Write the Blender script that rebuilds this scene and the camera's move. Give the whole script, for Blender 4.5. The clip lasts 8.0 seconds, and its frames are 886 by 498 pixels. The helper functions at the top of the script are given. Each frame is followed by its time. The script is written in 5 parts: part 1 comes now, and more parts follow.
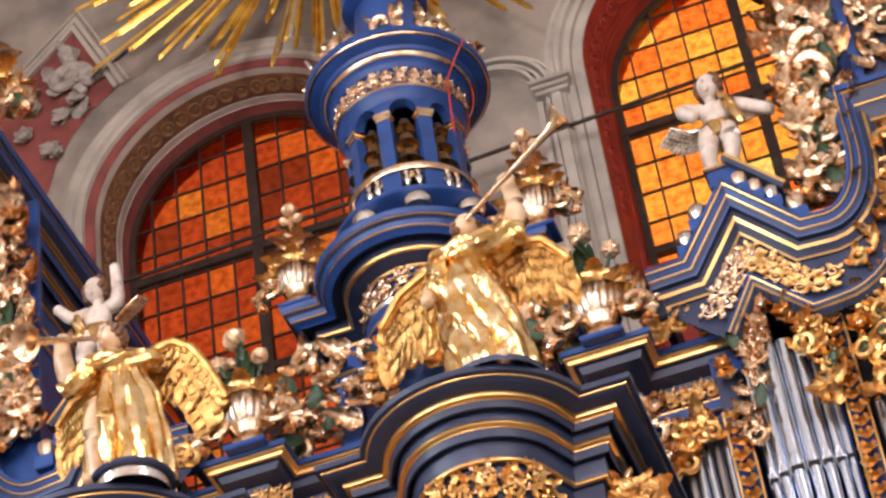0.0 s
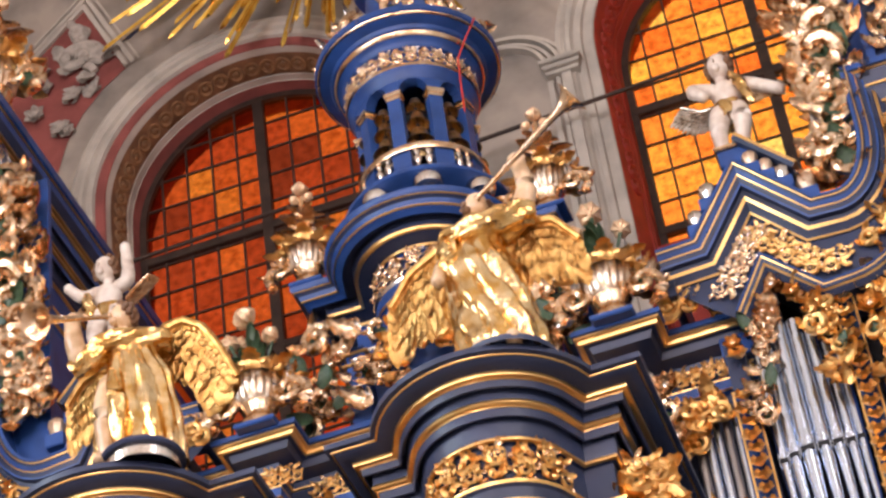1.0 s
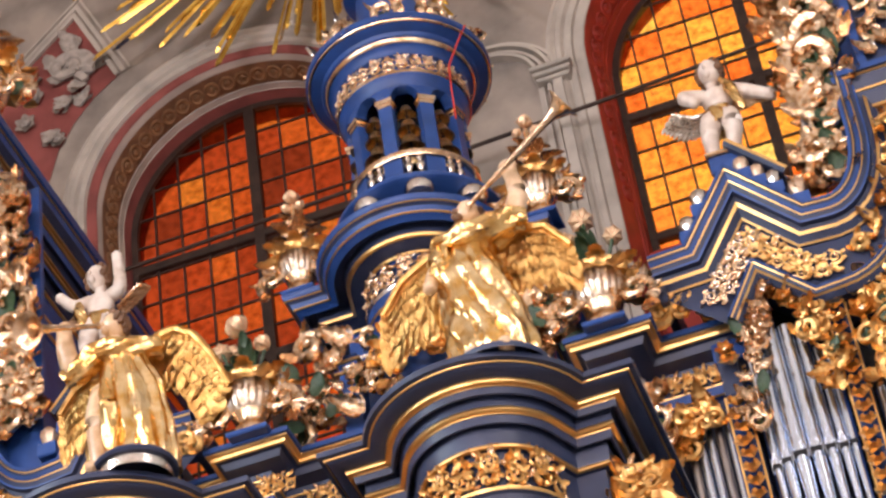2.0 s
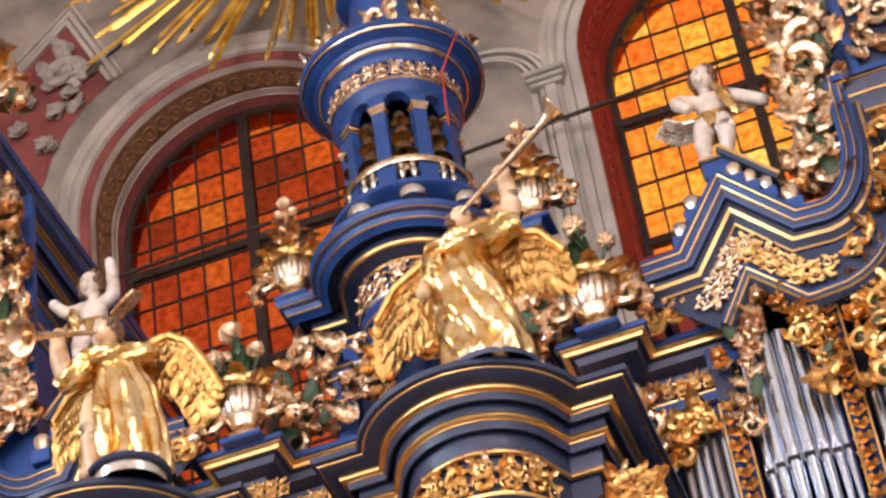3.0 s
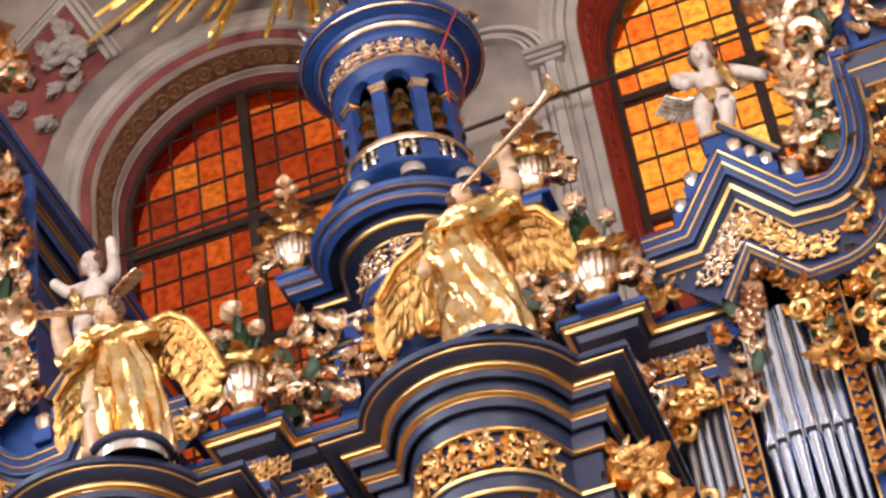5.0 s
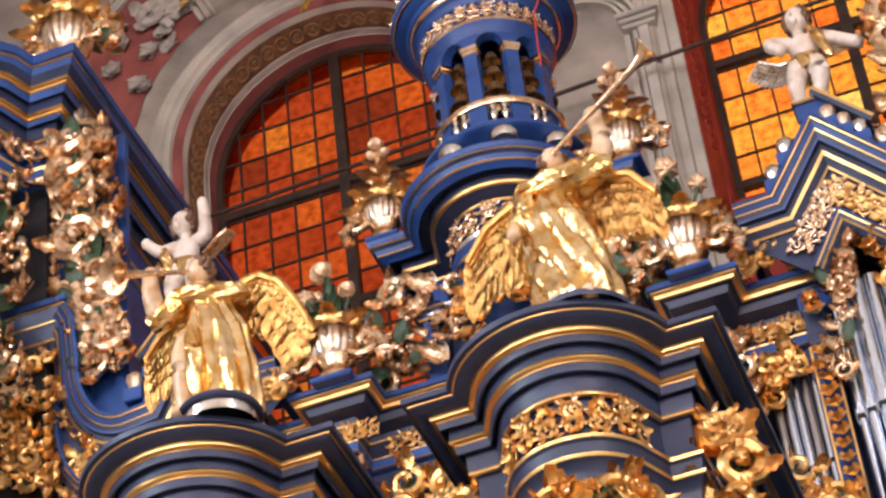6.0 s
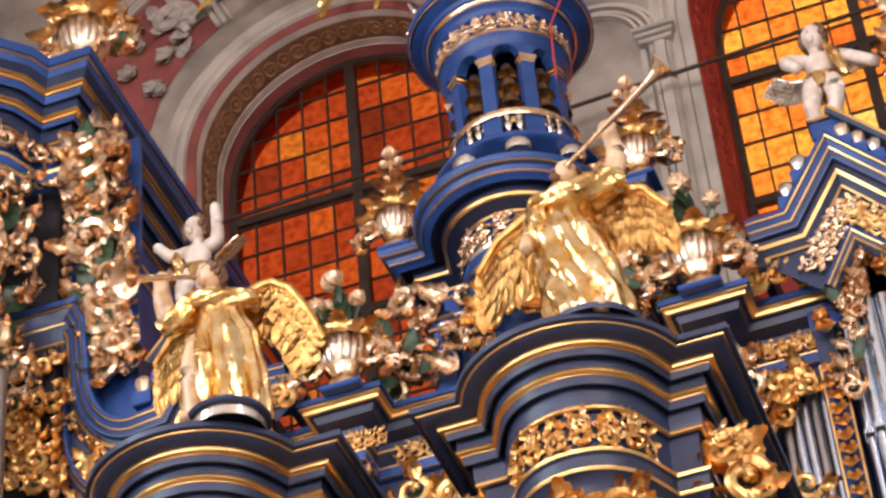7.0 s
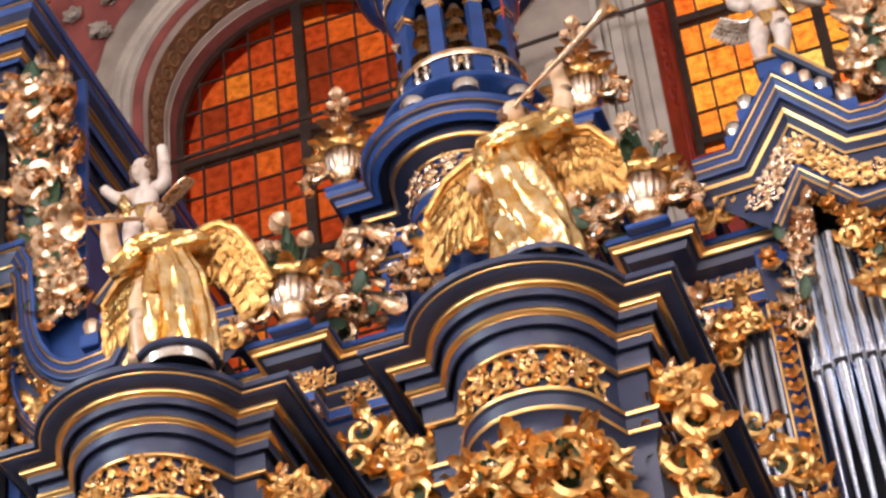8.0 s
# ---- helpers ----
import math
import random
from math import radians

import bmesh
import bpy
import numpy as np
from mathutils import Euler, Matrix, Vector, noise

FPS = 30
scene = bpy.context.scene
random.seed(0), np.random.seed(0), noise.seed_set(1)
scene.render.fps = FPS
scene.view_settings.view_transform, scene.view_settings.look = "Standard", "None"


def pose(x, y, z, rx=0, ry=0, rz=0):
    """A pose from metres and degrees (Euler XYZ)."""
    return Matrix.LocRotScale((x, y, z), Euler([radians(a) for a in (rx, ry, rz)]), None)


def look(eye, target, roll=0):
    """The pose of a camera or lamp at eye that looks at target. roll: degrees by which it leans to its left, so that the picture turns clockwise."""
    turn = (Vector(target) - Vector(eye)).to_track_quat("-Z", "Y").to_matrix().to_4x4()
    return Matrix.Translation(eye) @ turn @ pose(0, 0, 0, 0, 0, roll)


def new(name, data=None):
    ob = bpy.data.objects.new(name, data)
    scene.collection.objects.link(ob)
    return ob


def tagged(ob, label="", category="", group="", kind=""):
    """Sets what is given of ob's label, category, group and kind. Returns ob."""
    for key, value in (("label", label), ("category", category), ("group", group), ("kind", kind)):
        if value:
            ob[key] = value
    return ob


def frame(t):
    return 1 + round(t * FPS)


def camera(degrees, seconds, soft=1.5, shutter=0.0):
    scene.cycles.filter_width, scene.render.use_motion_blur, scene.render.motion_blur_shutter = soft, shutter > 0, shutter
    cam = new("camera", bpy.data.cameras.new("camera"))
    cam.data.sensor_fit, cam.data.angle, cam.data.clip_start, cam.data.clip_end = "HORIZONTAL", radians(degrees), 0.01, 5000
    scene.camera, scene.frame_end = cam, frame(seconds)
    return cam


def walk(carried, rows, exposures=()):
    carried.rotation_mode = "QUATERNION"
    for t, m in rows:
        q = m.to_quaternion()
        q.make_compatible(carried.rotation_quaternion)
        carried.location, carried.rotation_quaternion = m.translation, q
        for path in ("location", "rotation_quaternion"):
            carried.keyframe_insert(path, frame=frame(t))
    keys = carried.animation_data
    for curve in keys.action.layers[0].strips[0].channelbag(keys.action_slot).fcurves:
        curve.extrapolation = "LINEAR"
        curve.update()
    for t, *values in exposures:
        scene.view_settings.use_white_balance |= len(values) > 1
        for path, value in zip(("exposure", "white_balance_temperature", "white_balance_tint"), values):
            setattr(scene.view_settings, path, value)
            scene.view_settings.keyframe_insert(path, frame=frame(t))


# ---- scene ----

# ---- camera ----
cam = camera(20.0, 8.0, soft=2.6)
EYE = (3.324, -13.209, 1.600)
walk(cam, [
    (0.0, pose(*EYE, 131.638, 6.822, 18.717)),
    (0.5, pose(*EYE, 131.454, 6.814, 18.687)),
    (1.0, pose(*EYE, 131.182, 6.593, 18.829)),
    (1.5, pose(*EYE, 131.267, 6.753, 18.870)),
    (3.0, pose(*EYE, 131.483, 7.109, 18.830)),
    (3.5, pose(*EYE, 131.541, 7.133, 18.797)),
    (4.0, pose(*EYE, 131.405, 7.230, 18.921)),
    (4.5, pose(*EYE, 131.371, 7.270, 18.921)),
    (4.7, pose(*EYE, 131.262, 7.265, 18.921)),
    (5.8, pose(*EYE, 130.293, 6.449, 19.973)),
    (6.0, pose(*EYE, 130.291, 5.501, 20.188)),
    (6.5, pose(*EYE, 130.443, 5.104, 19.896)),
    (7.0, pose(*EYE, 130.477, 4.419, 19.617)),
    (7.5, pose(*EYE, 129.237, 3.185, 20.230)),
    (8.0, pose(*EYE, 129.059, 5.385, 18.875)),
])

# ---- world, lights ----
world = bpy.data.worlds.new("world")
scene.world = world
world.use_nodes = True
_wn = world.node_tree
_sky = _wn.nodes.new("ShaderNodeTexSky")
_sky.sky_type = "NISHITA"
_sky.sun_disc = False
_sky.sun_elevation = radians(35)
_sky.sun_rotation = radians(60)
_wn.links.new(_sky.outputs[0], _wn.nodes["Background"].inputs[0])
_wn.nodes["Background"].inputs[1].default_value = 0.12

sun_data = bpy.data.lights.new("sun", "SUN")
sun_data.energy, sun_data.angle, sun_data.color = 2.5, radians(0.5), (1, 0.93, 0.82)
sun = new("sun", sun_data)
sun.matrix_world = look((20, 30, 30), (0, 0, 8))


def window_light(x, y, z, aim, w, h, power, colour):
    data = bpy.data.lights.new("window_light", "AREA")
    data.shape, data.size, data.size_y, data.energy, data.color = "RECTANGLE", w, h, power, colour
    ob = new("window_light", data)
    ob.matrix_world = look((x, y, z), aim)
    return ob


scene.view_settings.exposure = -0.12
# area lamps added as daylight along unseen nave walls, which have no openings
for side, power, tone in ((-1, 740, (0.76, 0.86, 1.0)), (1, 330, (1.0, 0.88, 0.90))):
    for yy in (-8.5, -13.5, -18.5):
        window_light(side * 6.9, yy, 13.0, (0, yy + 1.5, 11.5), 2.4, 5.0, power, tone)
# large lamp added at the unseen nave end to fill the organ front
window_light(0, -27.8, 13, (0, 0, 11), 5, 8, 3200, (1.0, 0.86, 0.93))


# ---- materials ----
def mat(name, colour, rough=0.5, metal=0.0, vary=0.25, scale=6.0, bump=0.15, fine=60.0, second=None, spread=0.0, coat=0.0):
    """Principled with stains at one scale, grain and relief at a finer one."""
    m = bpy.data.materials.new(name)
    m.use_nodes = True
    nt = m.node_tree
    b = nt.nodes["Principled BSDF"]
    co = nt.nodes.new("ShaderNodeTexCoord")
    big = nt.nodes.new("ShaderNodeTexNoise")
    big.inputs["Scale"].default_value, big.inputs["Detail"].default_value = scale, 6
    nt.links.new(co.outputs["Object"], big.inputs["Vector"])
    small = nt.nodes.new("ShaderNodeTexNoise")
    small.inputs["Scale"].default_value, small.inputs["Detail"].default_value = fine, 4
    nt.links.new(co.outputs["Object"], small.inputs["Vector"])
    ramp = nt.nodes.new("ShaderNodeValToRGB")
    lo = second if second else tuple(c * (1 - vary) for c in colour)
    hi = tuple(min(1, c * (1 + vary * 0.6)) for c in colour)
    ramp.color_ramp.elements[0].position, ramp.color_ramp.elements[1].position = 0.36, 0.62
    ramp.color_ramp.elements[0].color, ramp.color_ramp.elements[1].color = (*lo, 1), (*hi, 1)
    nt.links.new(big.outputs["Fac"], ramp.inputs[0])
    last = ramp.outputs[0]
    if spread:
        info = nt.nodes.new("ShaderNodeObjectInfo")
        rng = nt.nodes.new("ShaderNodeMapRange")
        rng.inputs["To Min"].default_value, rng.inputs["To Max"].default_value = 1 - spread, 1 + spread
        nt.links.new(info.outputs["Random"], rng.inputs["Value"])
        hsv = nt.nodes.new("ShaderNodeHueSaturation")
        nt.links.new(rng.outputs[0], hsv.inputs["Value"])
        nt.links.new(last, hsv.inputs["Color"])
        last = hsv.outputs[0]
    nt.links.new(last, b.inputs["Base Color"])
    rr = nt.nodes.new("ShaderNodeMapRange")
    spread_r = 0.04 if metal > 0.5 else 0.1
    rr.inputs["To Min"].default_value, rr.inputs["To Max"].default_value = max(0.02, rough - spread_r), min(1, rough + spread_r)
    nt.links.new(small.outputs["Fac"], rr.inputs["Value"])
    nt.links.new(rr.outputs[0], b.inputs["Roughness"])
    b.inputs["Metallic"].default_value = metal
    if coat:
        b.inputs["Coat Weight"].default_value = coat
    if bump:
        bp = nt.nodes.new("ShaderNodeBump")
        bp.inputs["Strength"].default_value, bp.inputs["Distance"].default_value = bump, 0.01
        nt.links.new(small.outputs["Fac"], bp.inputs["Height"])
        nt.links.new(bp.outputs[0], b.inputs["Normal"])
    return m


def glass(name, tones, rough=0.22):
    """Hand-made stained glass: streaky coloured transmission, each pane of its own tone."""
    m = mat(name, (0.9, 0.9, 0.9), rough, 0, 0.0, 11.0, 0.35, 38.0, second=(0.34, 0.22, 0.16))
    nt = m.node_tree
    b = nt.nodes["Principled BSDF"]
    streak = b.inputs["Base Color"].links[0].from_socket
    info = nt.nodes.new("ShaderNodeObjectInfo")
    ramp = nt.nodes.new("ShaderNodeValToRGB")
    for i, (pos, c) in enumerate(tones):
        e = ramp.color_ramp.elements[i] if i < 2 else ramp.color_ramp.elements.new(pos)
        e.position, e.color = pos, (*c, 1)
    nt.links.new(info.outputs["Random"], ramp.inputs[0])
    mul = nt.nodes.new("ShaderNodeMix")
    mul.data_type, mul.blend_type = "RGBA", "MULTIPLY"
    mul.inputs[0].default_value = 1.0
    nt.links.new(ramp.outputs[0], mul.inputs[6])
    nt.links.new(streak, mul.inputs[7])
    nt.links.new(mul.outputs[2], b.inputs["Base Color"])
    b.inputs["Transmission Weight"].default_value = 0.97
    b.inputs["IOR"].default_value = 1.12
    return m


def glow(name, colour, strength):
    m = bpy.data.materials.new(name)
    m.use_nodes = True
    nt = m.node_tree
    nt.nodes.remove(nt.nodes["Principled BSDF"])
    e = nt.nodes.new("ShaderNodeEmission")
    e.inputs[0].default_value, e.inputs[1].default_value = (*colour, 1), strength
    nt.links.new(e.outputs[0], nt.nodes["Material Output"].inputs[0])
    return m


GOLD_LINE = mat("gilt_line", (0.90, 0.57, 0.22), 0.33, 1.0, 0.04, 1.5, 0.0, 30, second=(0.85, 0.51, 0.18))
GOLD = mat("gilding", (0.90, 0.58, 0.23), 0.34, 1.0, 0.1, 9, 0.1, 60, second=(0.74, 0.42, 0.14))
GOLD_ANGEL = mat("burnished_gilding", (0.90, 0.64, 0.30), 0.21, 1.0, 0.1, 7, 0.5, 30, second=(0.74, 0.42, 0.13))
GOLD_PALE = mat("worn_gilding", (0.88, 0.68, 0.48), 0.25, 1.0, 0.15, 9, 0.2, 40, second=(0.62, 0.36, 0.18))
LEAF_GILT = mat("matt_gilding", (0.84, 0.66, 0.48), 0.42, 0.7, 0.2, 10, 0.15, 40, second=(0.66, 0.42, 0.26))
SILVER = mat("silvering", (0.80, 0.77, 0.73), 0.22, 1.0, 0.12, 8, 0.12, 40, second=(0.62, 0.50, 0.40))
BLUE = mat("blue_paint", (0.023, 0.072, 0.26), 0.42, 0.0, 0.25, 3.5, 0.06, 50)
# the same blue paint, darkened in its colour for the less lit parts
SHADED_BLUE = mat("shaded_blue_paint", (0.030, 0.042, 0.092), 0.42, 0.0, 0.22, 3.0, 0.05, 50)
PLASTER = mat("plaster", (0.39, 0.325, 0.265), 0.85, 0.0, 0.2, 1.3, 0.12, 25, second=(0.22, 0.19, 0.162))
STONE = mat("painted_moulding", (0.52, 0.46, 0.385), 0.8, 0.0, 0.2, 2.5, 0.1, 30)
PINK = mat("pink_red_paint", (0.29, 0.075, 0.062), 0.8, 0.0, 0.25, 3, 0.1, 30)
DEEPRED = mat("deep_red_paint", (0.36, 0.035, 0.02), 0.7, 0.0, 0.3, 3, 0.1, 30)
BROWN = mat("brown_ochre_paint", (0.22, 0.10, 0.045), 0.75, 0.0, 0.35, 5, 0.15, 30)
OCHRE = mat("ochre_brown_paint", (0.25, 0.12, 0.048), 0.7, 0.0, 0.3, 9, 0.15, 40)
STUCCO = mat("grey_stucco", (0.46, 0.40, 0.34), 0.85, 0.0, 0.25, 5, 0.15, 40)
IRON = mat("dark_iron", (0.050, 0.028, 0.019), 0.6, 0.3, 0.3, 8, 0.2, 40)
FLESH = mat("ivory_painted_wood", (0.78, 0.68, 0.58), 0.4, 0.0, 0.18, 8, 0.1, 40, second=(0.64, 0.50, 0.40))
HAIR = mat("brown_painted_hair", (0.20, 0.10, 0.05), 0.5, 0.0, 0.3, 14, 0.3, 60)
GREEN = mat("green_painted_leaf", (0.045, 0.085, 0.04), 0.4, 0.0, 0.3, 9, 0.2, 40)
TIN = mat("tin_pipe_metal", (0.66, 0.72, 0.83), 0.2, 1.0, 0.06, 2.5, 0.01, 30)
DULLTIN = mat("dull_lead_pipe_metal", (0.34, 0.30, 0.28), 0.34, 1.0, 0.12, 2.5, 0.015, 30)
# near-black colour that stands in for shade inside openings
BLACK = mat("painted_inside_shade", (0.015, 0.014, 0.016), 0.8, 0.0, 0.2, 4, 0, 30)
REDGLASS = glass("red_amber_glass", ((0.0, (0.07, 0.0016, 0.0002)), (1.0, (1.0, 0.075, 0.0012)), (0.22, (0.24, 0.004, 0.0003)), (0.5, (0.50, 0.008, 0.0004)), (0.80, (0.80, 0.024, 0.0006))))
AMBERGLASS = glass("amber_glass", ((0.0, (0.75, 0.022, 0.0004)), (1.0, (1.0, 0.48, 0.03)), (0.3, (1.0, 0.055, 0.001)), (0.65, (1.0, 0.12, 0.002)), (0.9, (1.0, 0.22, 0.004))))
# pale finish of the added nave walls, kept bright for reflections in the gilding
PALE_BOUNCE = mat("pale_bounce_plaster", (0.72, 0.68, 0.61), 0.85, 0.0, 0.12, 0.8, 0.1, 20)
FLOORM = mat("stone_floor", (0.42, 0.36, 0.30), 0.5, 0.0, 0.2, 1.5, 0.05, 20)


# ---- mesh helpers ----
def mesh(name, verts, faces, mats, idx=None, smooth=True):
    me = bpy.data.meshes.new(name)
    me.from_pydata([tuple(v) for v in verts], [], faces)
    for m in (mats if isinstance(mats, (list, tuple)) else [mats]):
        me.materials.append(m)
    if idx is not None:
        me.polygons.foreach_set("material_index", idx)
    if smooth:
        me.polygons.foreach_set("use_smooth", [True] * len(me.polygons))
        me.set_sharp_from_angle(angle=radians(40))
    me.update()
    return me


def part(name, me, parent, label="", m=None):
    """One mesh object under a thing or a part. m: its pose in the parent."""
    ob = new(name, me)
    ob.parent = parent
    if m is not None:
        ob.matrix_basis = m
    if label:
        ob["label"] = label
    return ob


def thing(name, label, category, m=None, group="", kind="", me=None):
    ob = tagged(new(name, me), label, category, group, kind)
    if m is not None:
        ob.matrix_basis = m
    return ob


class Shape:
    """Collects vertices and faces of one mesh, with a material number for each face."""

    def __init__(self):
        self.v, self.f, self.i = [], [], []

    def add(self, verts, faces, k=0, m=None):
        n = len(self.v)
        self.v += [tuple(m @ Vector(p)) if m is not None else tuple(p) for p in verts]
        self.f += [tuple(a + n for a in f) for f in faces]
        self.i += [k] * len(faces)
        return self

    def grid(self, rows, k=0, wrap=False, m=None):
        nr, nc = len(rows), len(rows[0])
        fs = []
        for r in range(nr - 1):
            for c in range(nc - (0 if wrap else 1)):
                d = (c + 1) % nc
                fs.append((r * nc + c, r * nc + d, (r + 1) * nc + d, (r + 1) * nc + c))
        return self.add([p for r in rows for p in r], fs, k, m)

    def lathe(self, prof, n=24, k=0, m=None, flute=None, arc=(0, 2 * math.pi)):
        """prof: (radius, height) from one end to the other."""
        full = abs(arc[1] - arc[0] - 2 * math.pi) < 1e-6
        cnt = n if full else n + 1
        rows = []
        for r, z in prof:
            row = []
            for j in range(cnt):
                a = arc[0] + (arc[1] - arc[0]) * j / n
                q = r * (flute(a, z) if flute else 1)
                row.append((q * math.cos(a), q * math.sin(a), z))
            rows.append(row)
        return self.grid(rows, k, full, m)

    def tube(self, pts, radii, n=8, k=0, m=None, squash=1.0):
        pts = [Vector(p) for p in pts]
        rows = []
        side = Vector((0, 0, 1))
        for i, p in enumerate(pts):
            d = (pts[min(i + 1, len(pts) - 1)] - pts[max(i - 1, 0)]).normalized()
            u = d.cross(side)
            if u.length < 0.05:
                u = d.cross(Vector((0, 1, 0)))
            u.normalize()
            w = d.cross(u)
            r = radii[i] if isinstance(radii, (list, tuple)) else radii
            rows.append([p + (u * math.cos(a) + w * squash * math.sin(a)) * r for a in (2 * math.pi * j / n for j in range(n))])
        self.grid(rows, k, True, m)
        a0 = len(self.v) - len(pts) * n
        self.f += [tuple(range(a0, a0 + n)), tuple(range(len(self.v) - n, len(self.v)))]
        self.i += [k, k]
        return self

    def ball(self, c, r, k=0, n=10, m=None, squash=(1, 1, 1), bumpy=0.0):
        rows = []
        for i in range(n // 2 + 2):
            t = math.pi * i / (n // 2 + 1)
            row = []
            for j in range(n):
                a = 2 * math.pi * j / n
                q = r * (1 + bumpy * noise.noise(Vector((math.sin(t) * math.cos(a), math.sin(t) * math.sin(a), math.cos(t))) * 2.3 + Vector(c) * 9))
                row.append((c[0] + q * squash[0] * math.sin(t) * math.cos(a), c[1] + q * squash[1] * math.sin(t) * math.sin(a), c[2] + q * squash[2] * math.cos(t)))
            rows.append(row)
        return self.grid(rows, k, True, m)

    def box(self, x0, y0, z0, x1, y1, z1, k=0, m=None, ch=0.0):
        if ch:
            zs = [(z0, ch), (z0 + ch, 0), (z1 - ch, 0), (z1, ch)]
            rows = [[(x0 + e, y0 + e, z), (x1 - e, y0 + e, z), (x1 - e, y1 - e, z), (x0 + e, y1 - e, z)] for z, e in zs]
            self.grid(rows, k, True, m)
            n = len(self.v)
            self.f += [(n - 16, n - 15, n - 14, n - 13), (n - 4, n - 3, n - 2, n - 1)]
            self.i += [k, k]
            return self
        v = [(x, y, z) for z in (z0, z1) for x, y in ((x0, y0), (x1, y0), (x1, y1), (x0, y1))]
        return self.add(v, [(0, 1, 2, 3), (4, 5, 6, 7), (0, 1, 5, 4), (1, 2, 6, 5), (2, 3, 7, 6), (3, 0, 4, 7)], k, m)

    def mesh(self, name, mats, smooth=True):
        return mesh(name, self.v, self.f, mats, self.i, smooth)


def offset_path(path, out):
    """The plan line moved outwards (to its right) by out, with mitred corners."""
    res = []
    n = len(path)
    for i, (x, y) in enumerate(path):
        ds = []
        if i > 0:
            ds.append((x - path[i - 1][0], y - path[i - 1][1]))
        if i < n - 1:
            ds.append((path[i + 1][0] - x, path[i + 1][1] - y))
        ns = []
        for dx, dy in ds:
            l = math.hypot(dx, dy) or 1
            ns.append((dy / l, -dx / l))
        ax, ay = sum(a for a, _ in ns) / len(ns), sum(b for _, b in ns) / len(ns)
        q = max(0.25, ax * ax + ay * ay)
        res.append((x + out * ax / q, y + out * ay / q))
    return res


def strips(parent, lines, keys, mats, names):
    """One mesh for each run of neighbouring strips of one colour; gilt runs belong to the board above them."""
    i = 0
    board = parent
    while i < len(keys):
        j = i
        while j + 1 < len(keys) and keys[j + 1] == keys[i]:
            j += 1
        if keys[i] is not None:
            ob = part(names[keys[i]], Shape().grid(lines[i:j + 2], 0).mesh(names[keys[i]], [mats[keys[i]]]), board if keys[i] in "gv" else parent)
            if keys[i] not in "gv":
                board = ob
        i = j + 1


def beaded(prof):
    """Rounds each gilt strip of a profile outwards into a bead."""
    res = []
    for (a, b, k), (c, d, _) in zip(prof, prof[1:]):
        res.append((a, b, k))
        if k in ("g", "v"):
            for q in (0.25, 0.5, 0.75):
                h = 0.38 * math.sin(math.pi * q)
                res.append((a + (c - a) * q - (d - b) * h, b + (d - b) * q + (c - a) * h, k))
    return res + [prof[-1]]


def sweep_parts(parent, path, prof, mats, names):
    """A moulding along a plan line. prof: (out, z, key of the strip from here to the next point)."""
    prof = beaded(prof)
    lines = [[(a, b, z) for a, b in offset_path(path, o)] for o, z, _ in prof]
    strips(parent, lines, [k for _, _, k in prof[:-1]], mats, names)


def rise_parts(parent, line, prof, mats, names, y0):
    """A moulding along a line drawn on the facade (x, z), standing out towards -y. prof: (drop, out, key)."""
    lines = [[(a, y0 - o, b) for a, b in offset_path(line, d)] for d, o, _ in prof]
    strips(parent, lines, [k for _, _, k in prof[:-1]], mats, names)

# ---- structure: nave, wall with two arched windows ----
WALL_Y, GLASS_Y = 4.25, 4.85
SPRING, R_IN, R_OUT = 19.03, 1.40, 1.54
SILL = 13.2
WINDOWS = (-2.62, 2.62)


def arch(cx, r, z0, n=28):
    """Opening's outline from its foot up over the arch and down."""
    pts = [(cx - r, z0)]
    pts += [(cx - r * math.cos(math.pi * i / n), SPRING + r * math.sin(math.pi * i / n)) for i in range(n + 1)]
    return pts + [(cx + r, z0)]


def band(parent, name, cx, stations, z0, material, label=""):
    """A strip of moulding round an arch: stations of (radius, y)."""
    s = Shape()
    s.grid([[(x, y, z) for x, z in arch(cx, r, z0)] for r, y in stations])
    return part(name, s.mesh(name, [material]), parent, label)


def wall_with_arches():
    s = Shape()
    x0, x1, z0, z1 = -7.0, 7.0, 0.0, 24.0
    y, yb = WALL_Y, WALL_Y + 0.95
    for yy in (y, yb):
        s.add([(x0, yy, z0), (x1, yy, z0), (x1, yy, SILL), (x0, yy, SILL)], [(0, 1, 2, 3)])
        edges = [x0] + [c + k * R_OUT for c in WINDOWS for k in (-1, 1)] + [x1]
        for a, b in ((0, 1), (2, 3), (4, 5)):
            s.add([(edges[a], yy, SILL), (edges[b], yy, SILL), (edges[b], yy, z1), (edges[a], yy, z1)], [(0, 1, 2, 3)])
        for c in WINDOWS:
            p = arch(c, R_OUT, SILL)[1:-1]
            s.grid([[(x, yy, z) for x, z in p], [(x, yy, z1) for x, z in p]])
    me = s.mesh("wall", [PLASTER], False)
    return thing("wall_west", "grey-beige plastered wall with two tall arched window openings", "wall", kind="structure", me=me)


wall_west = wall_with_arches()


